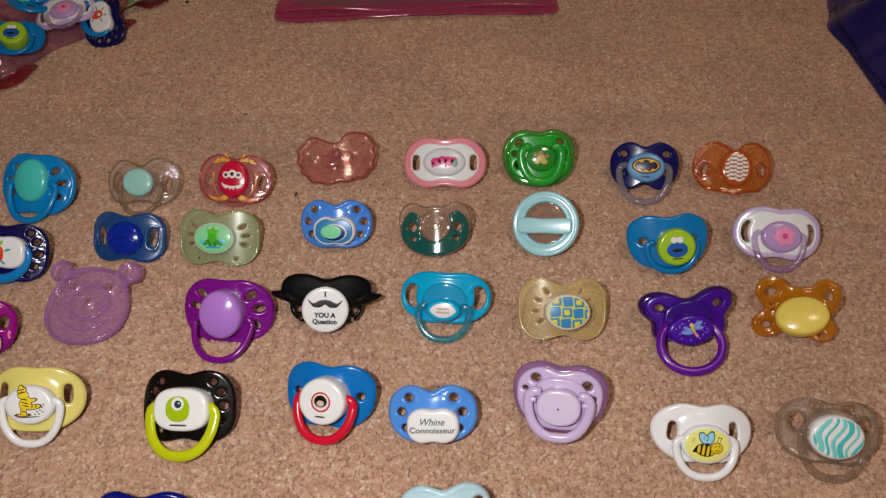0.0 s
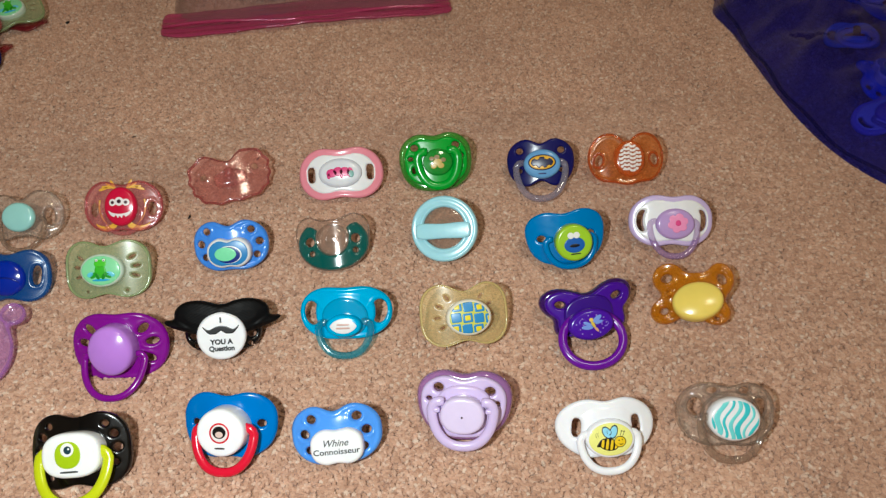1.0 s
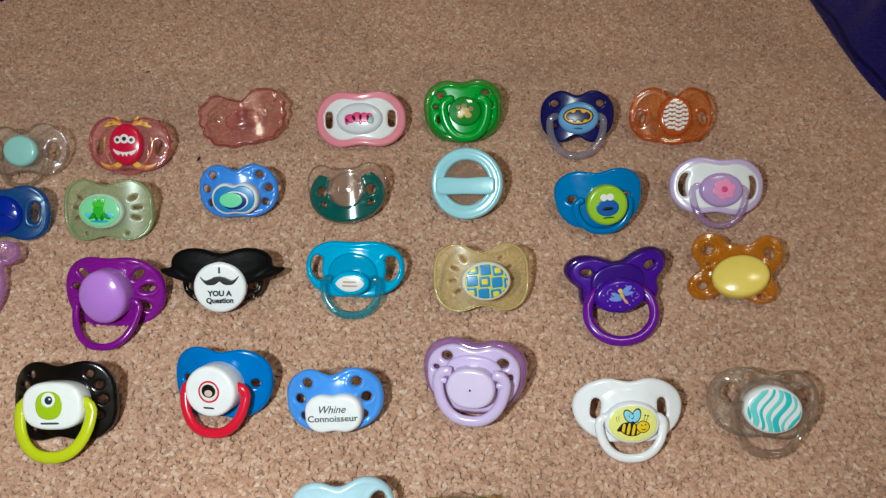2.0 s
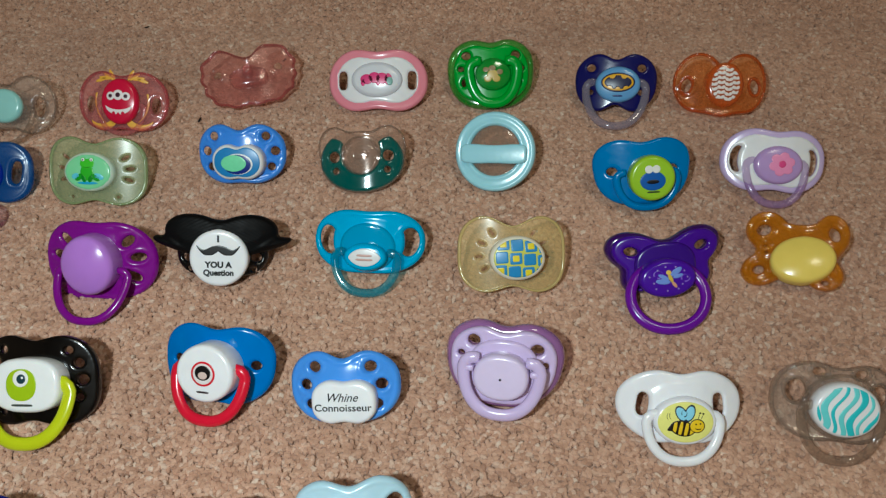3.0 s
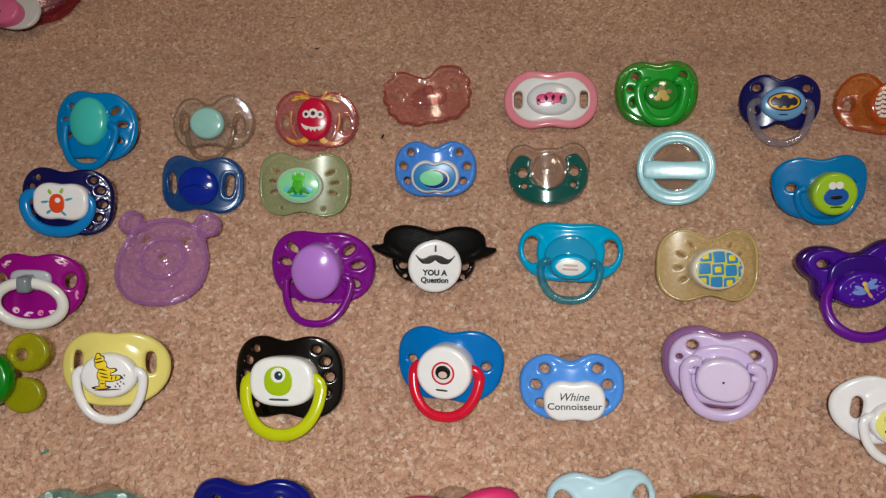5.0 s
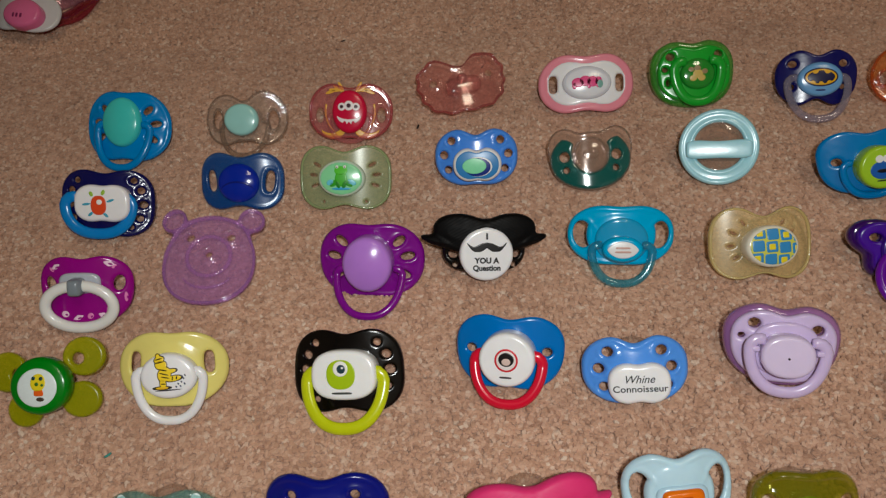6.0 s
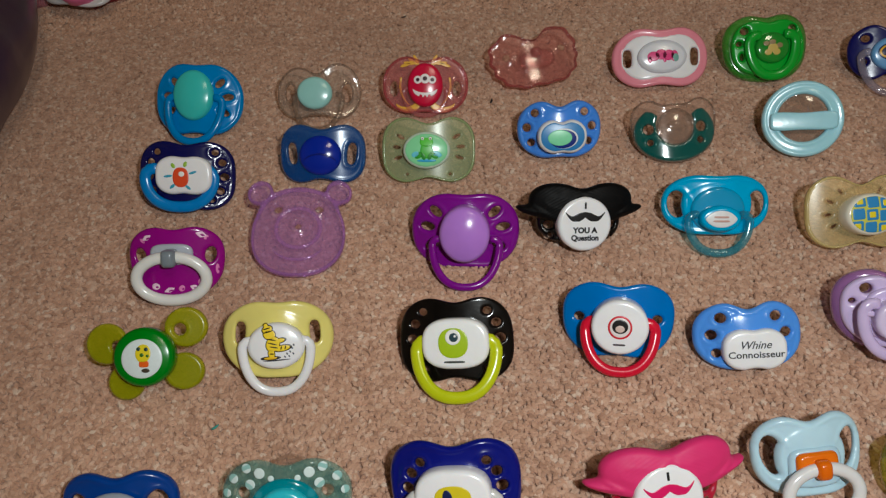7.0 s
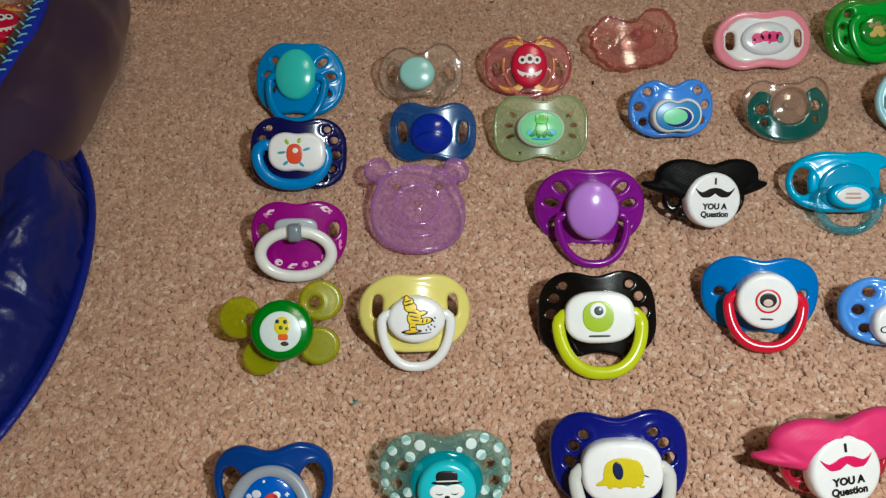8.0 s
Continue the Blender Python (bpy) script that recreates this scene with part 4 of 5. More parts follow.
for q, col, r in ((ell(1.2, 1.6, 3.0, 3.6), (226, 206, 30), 0.3), (ell(1.6, -2.6, 1.9, 1.3, 0, 4), (226, 96, 24), 0.3), (ell(2.2, -5.2, 1.6, 0.9), (70, 60, 50), 0.3), (ell(-0.6, 3.4, 0.8, 0.8), (20, 60, 60), 0.4), (ell(2.4, 3.2, 0.8, 0.8), (20, 60, 60), 0.4), (ell(0.8, 1.0, 0.8, 0.8), (60, 110, 30), 0.4), (ell(3.0, 0.6, 0.6, 0.6), (60, 110, 30), 0.4)):
    decal(b, "print", q, around(1, -0.5, 6.5), fc, ink(*col), rise=r, step=0.3)

CREAM = plastic(226, 214, 122)
p = soother(-0.1591, 0.2086, 0.0138, 43, 5, 2, -0.1, 1.00, "pale yellow pacifier with a white printed button and white ring")
shield(p, cut(wing(22.2, 16.2, 2.2, 0.10, 0.04, 0.34, 0.02), *pair(14.8, 2.4, 2.0, 4.6, 4, 3)), 22, 16, CREAM, collar=1.0)
b, fc = knob(p, 0, -2.2, 11.2, 9.2, 11, WHITE, dome=1.2, label="white oval button")
GOLD, DARK = (244, 212, 44), (30, 26, 16)
for q, col, rise in ((ell(-2.4, 2.6, 2.3, 1.9, -10), GOLD, 0.14), (union(ell(-3.2, 4.6, 1.9, 1.3, 20), ell(-3.8, 6.0, 0.8, 0.9, 20)), GOLD, 0.14), (ell(-1.0, -1.2, 2.5, 3.0, -25), GOLD, 0.14), (ell(1.6, 0.2, 2.0, 0.8, 12), GOLD, 0.16),
                     (ell(2.6, -2.8, 3.0, 1.1, 10), GOLD, 0.16), (ell(-1.6, -5.0, 1.2, 1.8, 10), GOLD, 0.14), (ell(-2.0, -6.7, 2.6, 0.55, 4), (236, 190, 40), 0.16)):
    decal(b, "print", lambda X, Y, q=q: q(X, Y) - 0.3, (-8, 9, -9.5, 8.5), fc, ink(*DARK), rise=rise - 0.06, step=0.25)
    decal(b, "print", q, (-8, 9, -9.5, 8.5), fc, ink(*col), rise=rise + 0.06, step=0.25)
for x, y, w, a in ((-3.0, 3.6, 1.9, 14), (-3.4, 4.9, 1.5, 16), (-1.6, 0.6, 1.9, -10), (-1.2, -1.0, 2.0, -14), (-0.6, -2.4, 1.8, -10), (2.2, -2.7, 0.9, 80), (3.8, -2.5, 0.9, 80), (-1.4, -5.0, 1.0, 0)):
    decal(b, "stripe_print", ell(x, y, w, 0.26, a), around(x, y, w), fc, ink(*DARK), rise=0.3, step=0.16)
decal(b, "print_bar", ell(0.4, -7.6, 5.6, 0.28, 4), around(0.4, -7.6, 5.7), fc, ink(60, 60, 70), step=0.18)
for x, y in ((4.4, -5.0), (5.6, -4.2), (6.4, -2.8), (5.2, -6.0), (6.8, -5.0), (3.6, -6.2), (7.0, -1.6)):
    decal(b, "dot_print", ell(x, y, 0.3, 0.5, 30), around(x, y, 0.6), fc, ink(70, 76, 96), step=0.14)
hoop(p, WHITE, 0, -3, 13.4, -21, 1.9, z=8.5, label="white ring")

p = soother(-0.0866, 0.2068, 0.0096, 41, -5, -5, -1.2, 0.985, "glossy black pacifier with a tall white cap and lime handle")
hl = [h for x, y, r in ((13.2, 11.6, 1.8), (16.8, 6.6, 2.1), (18.2, 0.2, 2.3), (17, -6.6, 1.8), (13, -12, 1.5)) for h in pair(x, y, r, r * 0.9)]
shield(p, cut(wing(23.6, 18.3, 2.9, 0.17, 0.16, 0.34, -0.03), *hl), 24, 18, plastic(5, 5, 6, 0.16), thick=3, edge=0.5)
b, fc = knob(p, 0.5, -1.0, 13.6, 10.2, 14, plastic(240, 241, 240), dome=0.5, n=2.7, label="tall white cap")
for q, col, r in ((ell(-0.3, -0.6, 6.0, 6.0, 0, 2.3), (166, 196, 14), 0.12), (ell(-0.3, 1.8, 3.1, 3.1), (240, 240, 236), 0.4), (ell(0.0, 1.7, 1.8, 1.8), (30, 60, 70), 0.5), (ell(0.5, 2.2, 0.5, 0.5), (240, 240, 240), 0.6), (ell(0.0, -8.2, 4.2, 0.45, 0, 6), (70, 74, 70), 0.12)):
    decal(b, "print", q, (-8, 8, -10, 9), fc, ink(*col), rise=r, step=0.3)
hoop(p, plastic(196, 206, 18), 0, -3.5, 16.2, -22.5, 2.6, z=10, cx=0.5, flat=0.6, label="lime green bar handle")
teat(p, SILICONE, 8)

p = soother(-0.0193, 0.2129, 0.0101, 48, -5, -11, 1.8, 0.95, "blue pacifier with a tall round white cap and red handle")
shield(p, cut(wing(23.8, 17.3, 2.5, 0.17, 0.10, 0.34, 0.05), *pair(16.6, 0.5, 2.2, 1.9)), 24, 17, plastic(0, 112, 192))
b, fc = knob(p, 0.5, -1.2, 11.9, 11.6, 14.5, WHITE, dome=0.4, label="tall round white cap")
for q, col, r in ((ell(0.5, -1.0, 5.0, 5.0), (206, 20, 44), 0.12), (ell(0.5, -1.0, 4.2, 4.2), (228, 222, 220), 0.22), (ell(0.5, -0.6, 3.3, 3.0), (16, 14, 16), 0.32), (ell(0.5, -1.6, 1.9, 1.5), (214, 190, 180), 0.42), (ell(0.4, -8.4, 2.6, 0.42, 0, 6), (60, 50, 54), 0.12)):
    decal(b, "print", q, (-7, 8, -10, 8), fc, ink(*col), rise=r, step=0.3)
hoop(p, plastic(212, 18, 52), 0, -3, 14.6, -20.5, 2.3, z=9.5, cx=0.8, label="red bar handle")
teat(p, SILICONE, 7)

p = soother(0.0302, 0.2010, 0.0118, 44, -6, -4, 0.7, 1.00, "blue pacifier with a white scalloped cap lettered in black")
hl = [h for x, y, r in ((10.6, 7.2, 2.1), (14.4, 0.4, 2.1), (12.6, -7.0, 1.9)) for h in pair(x, y, r * 1.05, r * 0.95)]
shield(p, cut(wing(21.2, 14.4, 2.4, 0.28, 0.06, 0.3), *hl), 21, 14, plastic(84, 150, 236), lip=0.4, collar=1.5)
cap = wing(12.2, 8.6, 2.6, 0.12, 0.14, 0.32)
b, fc = knob(p, 1, -5.2, 12.2, 8.6, 9.5, WHITE, dome=0.6, f=lambda X, Y: cap(X - 1, Y + 5.2), label="white scalloped cap")
writing(b, "Whine", 0.6, -3.2, 4.4, fc, ink(14, 14, 18), 1.0, 0.35, 0.00001)
writing(b, "Connoisseur", 1, -7.0, 3.7, fc, ink(14, 14, 18), 1.12, 0.0, 0.00003)
teat(p, SILICONE, 15, 6.5)

LILAC = plastic(208, 188, 228)
p = soother(0.0903, 0.2067, 0.0155, 48, -4, -12, 4.0, 0.98, "lilac pacifier with a soft darker rim and round cap")
hl = [ell(-11.8, 8.6, 2.5, 2.2), ell(12.8, 7.2, 2.6, 2.2), ell(-16.4, 3.0, 1.5, 1.2), ell(16.4, 1.2, 1.2, 1.5)]
shield(p, cut(wing(22.9, 17.4, 2.4, 0.16, 0.0, 0.3, 0.10), *hl), 23, 17, clear(176, 124, 190, 0.5), thick=6, edge=2.4, lift=-2.8, bow=3, name="rubber_rim", label="darker see-through rubber rim")
shield(p, cut(wing(20.4, 15.2, 2.4, 0.18, 0.0, 0.3, 0.08), *hl), 23, 17, LILAC, bow=3, thick=4, lift=1)
shield(p, ell(0.5, -1.0, 13.6, 11.4, 0, 2.3), 23, 17, LILAC, bow=3, thick=3, lift=3.0, name="boss", label="raised lilac boss")
for x, y in ((-11.6, 2.6), (12.6, 2.6), (-11.9, -0.6), (12.9, -0.6)):
    knob(p, x, y, 1.7, 1.2, 8.4, LILAC, dome=0.1, n=5, base=5, name="hinge_knuckle", edge=0.5)
b, fc = knob(p, 0.5, -2.6, 10.4, 8.8, 10.5, plastic(220, 204, 236), dome=0.3, n=2.2, label="flat lilac cap")
decal(b, "pin_hole", ell(0.5, -3, 0.5, 0.5), around(0.5, -3, 0.8), fc, ink(30, 20, 40), step=0.2)
hoop(p, LILAC, 0, 0, 14.6, -17.6, 2.4, z=8.5, cx=0.5, rest=False, flat=0.7)
teat(p, SILICONE, 6)

p = soother(0.1542, 0.1900, 0.0112, 42, -0, -2, -1.2, 0.98, "white pacifier with a yellow printed oval button and white ring")
BRIGHT = plastic(240, 240, 244)
shield(p, cut(wing(23.6, 14.8, 2.15, 0.17, 0.12, 0.30, 0.05), *pair(14.2, 0.6, 2.1, 4.4, 6, 3)), 23, 14, BRIGHT, collar=1.2)
b, fc = knob(p, 0.4, -2.6, 11.6, 9.0, 11, BRIGHT, dome=1.1, label="white oval button")
decal(b, "print", ell(0.2, -2.8, 10.2, 7.5), around(0.2, -2.8, 10.4), fc, ink(236, 234, 132), rise=0.1)
LINE, HONEY = ink(24, 20, 12), ink(236, 200, 30)
body = union(ell(-1.0, -5.0, 4.6, 2.9, -12), ell(-5.0, -4.9, 1.8, 0.8, 30), k=0.8)
decal(b, "print", body, (-8, 5, -9.5, -1), fc, LINE, rise=0.2, step=0.22)
for k in range(4):
    decal(b, "stripe_print", both(ell(-3.9 + k * 2.1, -5.0 - 0.25 * k, 0.68, 3.4, -10), ell(-1.0, -5.0, 4.2, 2.5, -12)), around(-3.9 + 2.1 * k, -5, 3.5), fc, HONEY, rise=0.28, step=0.22)
decal(b, "print", ell(4.2, -4.0, 2.9, 2.6), around(4.2, -4.0, 3), fc, LINE, rise=0.3, step=0.22)
decal(b, "print", ell(4.2, -4.0, 2.6, 2.3), around(4.2, -4.0, 3), fc, HONEY, rise=0.38, step=0.22)
for x, y in ((3.7, -3.3), (5.3, -3.1)):
    decal(b, "dot_print", ell(x, y, 0.3, 0.35), around(x, y, 0.5), fc, LINE, rise=0.46, step=0.12)
decal(b, "curl_print", cut(ell(4.6, -4.5, 1.3, 0.9), ell(4.6, -4.1, 1.5, 0.9)), around(4.6, -4.5, 1.5), fc, LINE, rise=0.46, step=0.14)
for r_, mat_, rise in ((1.0, ink(20, 40, 66), 0.2), (0.82, ink(150, 214, 240), 0.28)):
    heart = union(ell(-1.6, 0.4, 2.0 * r_, 3.1 * r_, 30), ell(1.5, 0.6, 1.9 * r_, 3.3 * r_, -22))
    decal(b, "heart_print", heart, around(0, 0.4, 4.6), fc, mat_, rise=rise, step=0.25)
decal(b, "curl_print", cut(ell(-0.6, 0.6, 1.1, 1.4), ell(-0.6, 0.8, 0.85, 1.15), ell(-1.4, -0.8, 0.8, 0.8)), around(-0.6, 0.6, 1.5), fc, ink(20, 40, 66), rise=0.36, step=0.14)
for x, y, a in ((4.8, -0.5, -16), (6.0, -0.7, -28)):
    decal(b, "print", union(ell(x, y, 0.22, 1.2, a), ell(x + 0.5, y + 1.2, 0.5, 0.4)), around(x, y, 1.9), fc, LINE, step=0.16)
for x, y in ((-5.0, -0.6), (-5.9, -0.9)):
    decal(b, "curl_print", cut(ell(x, y, 1.0, 1.6, 15), ell(x + 0.35, y, 1.0, 1.6, 15)), around(x, y, 1.8), fc, LINE, step=0.16)
hoop(p, BRIGHT, 0, -5, 13.6, -19.6, 1.9, z=8.5, cx=0.0)
b.location = (0, -0.0018, 0)

p = soother(0.2113, 0.1897, 0.0132, 44, -1, -8, -1.2, 0.99, "clear pacifier with an aqua wave-striped white button")
f = cut(wing(23, 16, 2.4, 0.2, 0.1, 0.34), *pair(14.8, 3, 3.4, 4.2), *pair(7.5, 11, 2.4, 1.6))
shield(p, f, 23, 16, CLEAR, lip=1.0, thick=3.2)
bead(p, f, 23, 16, CLEAR_REFRACTED, 1.0)
bead(p, ell(1, -1, 14, 12), 23, 16, CLEAR_REFRACTED, 1.0, lift=2.0)
b, fc = knob(p, 2, -2, 12.0, 10.0, 11, WHITE, dome=1.2, label="white oval button")
oval = ell(2, -2, 10.8, 8.9)
for k in range(-3, 4):
    def wave(X, Y, k=k):
        return np.abs(X - 2 - 3.4 * k - 1.5 * np.sin(Y * 0.42 + 0.7 * k) - 0.22 * Y) - 0.95 - 0.35 * math.sin(k * 2.1)
    decal(b, "wave_print", both(wave, oval), around(2, -2, 11), fc, ink(74, 196, 202) if k % 2 else ink(120, 214, 214), step=0.35)
hoop(p, CLEAR_REFRACTED, 0, -4, 14.2, -21, 1.9, z=8, cx=1, flat=0.6, label="clear ring")
knob(p, 4, -20, 1.6, 1.4, 9.5, CLEAR, dome=0.2, n=5, base=7, name="tab")
teat(p, SILICONE, 8)

p = soother(-0.2088, 0.1412, 0.0098, 44, 1, 1, -1.2, 1.00, "blue open-winged pacifier with a printed blue button and grey handle")
OB = plastic(2, 60, 140)
sl = [cut(ell(s_ * 12.8, -1.5, 4.4, 8.0, -s_ * 10), ell(0, -3, 11.0, 10.5)) for s_ in (1, -1)]
shield(p, cut(wing(20.3, 15, 2.6, 0.22, 0.0, 0.34, 0.04), *sl), 19, 15, OB, thick=3.6, lip=0.4, bow=4)
b, fc = knob(p, 0, -4.5, 10.0, 10.0, 9.5, plastic(8, 92, 196, 0.14), dome=2.6, label="glossy blue button")
for q, col in ((ell(-4, -0.8, 1.6, 1.3), (220, 222, 232)), (ell(-6.6, -1.6, 1.0, 0.9), (220, 222, 232)), (ell(0.5, -4, 2.6, 3.8, -30), (216, 60, 60)), (ell(2.6, -1.4, 1.4, 1.2, -30), (232, 232, 236)), (ell(-3, -5.2, 1.6, 1.6), (226, 128, 176)), (ell(6, -1.6, 0.9, 0.35), (236, 236, 236)), (ell(6, -1.6, 0.35, 0.9), (236, 236, 236)), (ell(-1.5, 3, 0.5, 0.5), (236, 236, 236))):
    decal(b, "print", q, around(0, -3, 8.5), fc, ink(*col), step=0.3)
hoop(p, plastic(150, 158, 170, 0.3), 0, -6, 12.4, -22, 2.3, z=8, closed=True, up=5.5, flat=0.7, label="pale grey ring")

AQUA_CLEAR = clear(140, 206, 200, 0.14)
p = soother(-0.1499, 0.1420, 0.0113, 43, 2, -0, -1.2, 1.00, "see-through teal pacifier with white dots and an aqua button")
shield(p, cut(wing(22.8, 15.5, 2.3, 0.22, 0.05, 0.3, 0.02), *pair(14.6, 2.5, 2.0, 2.0), *pair(16.6, -3.8, 1.8, 1.8)), 23, 15, AQUA_CLEAR, thick=3.0, lip=0.4)
SD = lambda x, y: 5 * (1 - (x / 23) ** 2) + 1.5
for x, y, r in ((8.6, 9.8, 1.9), (13.2, 11.4, 1.7), (18.0, 7.6, 1.7), (20.6, 2.4, 1.5), (12.0, 5.8, 1.8), (9.2, 2.4, 1.4), (20.6, -3.4, 1.5), (13.0, -6.2, 1.7), (17.4, -8.2, 1.7), (10.4, -10.6, 1.6), (4.6, 8.0, 1.1)):
    for s_ in (1, -1):
        decal(p, "dot_print", cut(ell(s_ * x, y, r, r), *pair(14.6, 2.5, 2.3, 2.3)), around(s_ * x, y, r), SD, ink(216, 232, 230), rise=0.1, step=0.35)
shield(p, ell(0, -3, 12.4, 11), 23, 15, clear(0, 160, 176, 0.6), thick=2.6, lift=1.4, name="cap", label="turquoise cap")
b, fc = knob(p, 0, -4.6, 9.8, 9.8, 11.5, plastic(60, 192, 206), dome=0.9, label="aqua button")
decal(b, "print", union(ell(-2.6, -4.4, 3.2, 2.4), ell(2.6, -4.4, 3.2, 2.4), ell(0, -6.6, 3.4, 2.8), k=1), around(0, -6.0, 6.4), fc, ink(240, 242, 242))
for sx in (1, -1):
    decal(b, "curl_print", cut(ell(sx * 2.5, -4.6, 1.3, 0.9), ell(sx * 2.5, -4.2, 1.5, 0.9)), around(sx * 2.5, -4.6, 1.5), fc, ink(16, 16, 20), rise=0.24, step=0.15)
decal(b, "print", ell(0, -6.2, 0.9, 0.6), around(0, -6.2, 1), fc, ink(16, 16, 20), rise=0.24, step=0.15)
decal(b, "print", union(ell(0, 0.4, 3.6, 2.0, 0, 3), ell(0, -1.4, 5.2, 0.7)), around(0, -0.4, 5.4), fc, ink(14, 14, 18), rise=0.26, step=0.3)
decal(b, "print", ell(0, -0.9, 3.7, 0.28, 0, 6), around(0, -0.9, 3.8), fc, ink(226, 226, 226), rise=0.3, step=0.2)
teat(p, SILICONE, 16, 6.5)

p = soother(-0.0903, 0.1436, 0.0122, 44, -6, -4, -0.1, 0.99, "navy pacifier with a tall white cap and white handle")
hl = [h for x, y, r in ((11.8, 8.6, 1.7), (15.2, 4.6, 1.9), (16.8, -0.8, 2.1), (15.6, -7.0, 1.9)) for h in pair(x, y, r, r * 0.95)]
shield(p, cut(wing(23.5, 17.8, 2.8, 0.20, 0.12, 0.36, 0.02), *hl), 23, 17, plastic(6, 18, 118, 0.2), thick=3, lip=0.4)
b, fc = knob(p, 0, -2.6, 13.4, 10.6, 12.5, WHITE, dome=0.9, n=2.7, label="tall white cap")
decal(b, "print", union(ell(0.2, -1.8, 6.4, 4.6, 0, 2.4), ell(0.2, -4.4, 6.4, 2.6, 0, 4), ell(-6.6, -5.4, 2.6, 0.8, 18), k=1.0), (-12, 9, -10, 5), fc, ink(214, 196, 30), step=0.25)
for x in (-4.4, -1.2, 3.4, 6.0):
    decal(b, "print", ell(x, -7.0, 1.0, 0.5), around(x, -7.0, 1.2), fc, ink(214, 196, 30), step=0.2)
decal(b, "print", ell(7.6, -3.6, 1.0, 0.2, -25), around(7.6, -3.6, 1.2), fc, ink(50, 46, 20), step=0.14)
decal(b, "print", ell(-1.6, -1.4, 1.7, 3.0, 8), around(-1.6, -1.4, 3), fc, ink(20, 34, 80), rise=0.24, step=0.3)
hoop(p, plastic(206, 206, 202), 0, -5, 15.6, -23.5, 2.3, z=9, label="white ring")
teat(p, SILICONE, 8)

moustache_soother(-0.0170, 0.1412, 0.0125, 45, 0, 7, -1.2, 1.00, "glossy pink pacifier with a moulded moustache and printed white cap", clear(196, 14, 60, 0.75), plastic(216, 48, 112, 0.5, 0.3), ink(214, 20, 96), -2.2, 0.05)

PALE = plastic(186, 218, 232)
p = soother(0.0360, 0.1492, 0.0122, 44, -1, 4, 0.0, 0.99, "pale blue pacifier with an orange hinge and white ring")
sl = [cut(ell(s_ * 13.4, 0.5, 3.9, 7.4, -s_ * 12), ell(s_ * 9.4, -1, 3.4, 7)) for s_ in (1, -1)]
shield(p, cut(wing(20.2, 15.6, 2.5, 0.24, 0.04, 0.34, 0.03), *sl), 20, 15, PALE, thick=3.4, lip=0.4, collar=1.5)
shield(p, ell(0, -4, 9.6, 7.2, 0, 4), 20, 15, plastic(180, 212, 228), thick=2.6, lift=2.6, name="hinge_plate", label="pale blue raised plate")
knob(p, 0, -2.6, 7.6, 4.6, 10.2, plastic(226, 112, 10), dome=0.5, n=4.5, base=6, name="hinge_plate", label="orange plate")
hoop(p, plastic(222, 222, 222), 0, -5, 12.8, -22, 2.3, z=11, cx=0.5, closed=True, up=-3.6, flat=0.85, label="white ring")
knob(p, 0.6, -3.8, 2.8, 3.6, 13.8, plastic(220, 104, 6), dome=0.8, n=4, base=9, name="hinge", label="orange hinge")
teat(p, SILICONE, 6)

OLIVE = clear(140, 140, 14, 0.32, 0.12, (0.80, 0.79, 0.36))
p = soother(0.0795, 0.1411, 0.0117, 44, -1, -2, 0.0, 0.99, "see-through olive pacifier with a pale green button")
sl = [cut(ell(s_ * 12.6, -1.5, 3.6, 6.4, -s_ * 10), ell(0, -4, 11, 10)) for s_ in (1, -1)]
shield(p, cut(wing(18.7, 14.6, 2.8, 0.10, 0.04, 0.4), *sl), 19, 14, OLIVE, thick=3.8, lip=0.8)
b, fc = knob(p, 0, -5, 10.2, 9.6, 9.5, plastic(136, 206, 64), dome=1.6, label="pale green button")
for x, s_ in ((-2.6, 1), (3.4, -1)):
    decal(b, "print", cut(ell(x, -3.2, 1.6, 2.2), ell(x - 0.8 * s_, -3.8, 1.2, 1.8)), around(x, -3.2, 2.4), fc, ink(10, 12, 10), step=0.2)
knob(p, -10.6, -6.5, 2.6, 1.8, 8.4, plastic(20, 100, 200), n=4, dome=0.2, base=4, name="tab", label="blue tab")
hoop(p, plastic(20, 100, 200), 0, -6, 12, -20, 1.9, z=7, label="blue ring")
teat(p, SILICONE, 14, 7)

# ---- bags round the rows ----
BY_LABEL = {ob["label"]: ob for ob in scene.objects if ob.type == "EMPTY"}


def stored(words, x, y, z, tilt, roll, turn):
    """Another soother of a kind, kept in a bag."""
    src = next(ob for text, ob in BY_LABEL.items() if words in text)
    ob = copy_thing(src, pose(x, y, z, tilt, roll, turn))
    return tagged(ob, group="soothers kept in bags")


def film(name, f, box, height, rise, mat, label, category, crease=5.0, step=5.0, seed=0.0, thick=0.8):
    """A pillow of thin plastic over the region f < 0, creased all over."""
    def top(x, y, d):
        z = 1.5 + height * (1 - np.exp(-d / rise))
        w = np.array([noise.noise(Vector((a * 0.03 + seed, b * 0.03, 0.3))) + 0.6 * noise.noise(Vector((a * 0.075 + 9, b * 0.06 + seed, 1.7))) + 0.35 * abs(noise.noise(Vector((a * 0.16, b * 0.14 + seed, 4.1)))) for a, b in zip(x, y)])
        return z + crease * w * np.clip(d / 18, 0, 1)
    mesh = plate(f, box, top, thick, 0.3, step)
    mesh.materials.append(mat)
    return tagged(new(name, mesh), label, category)


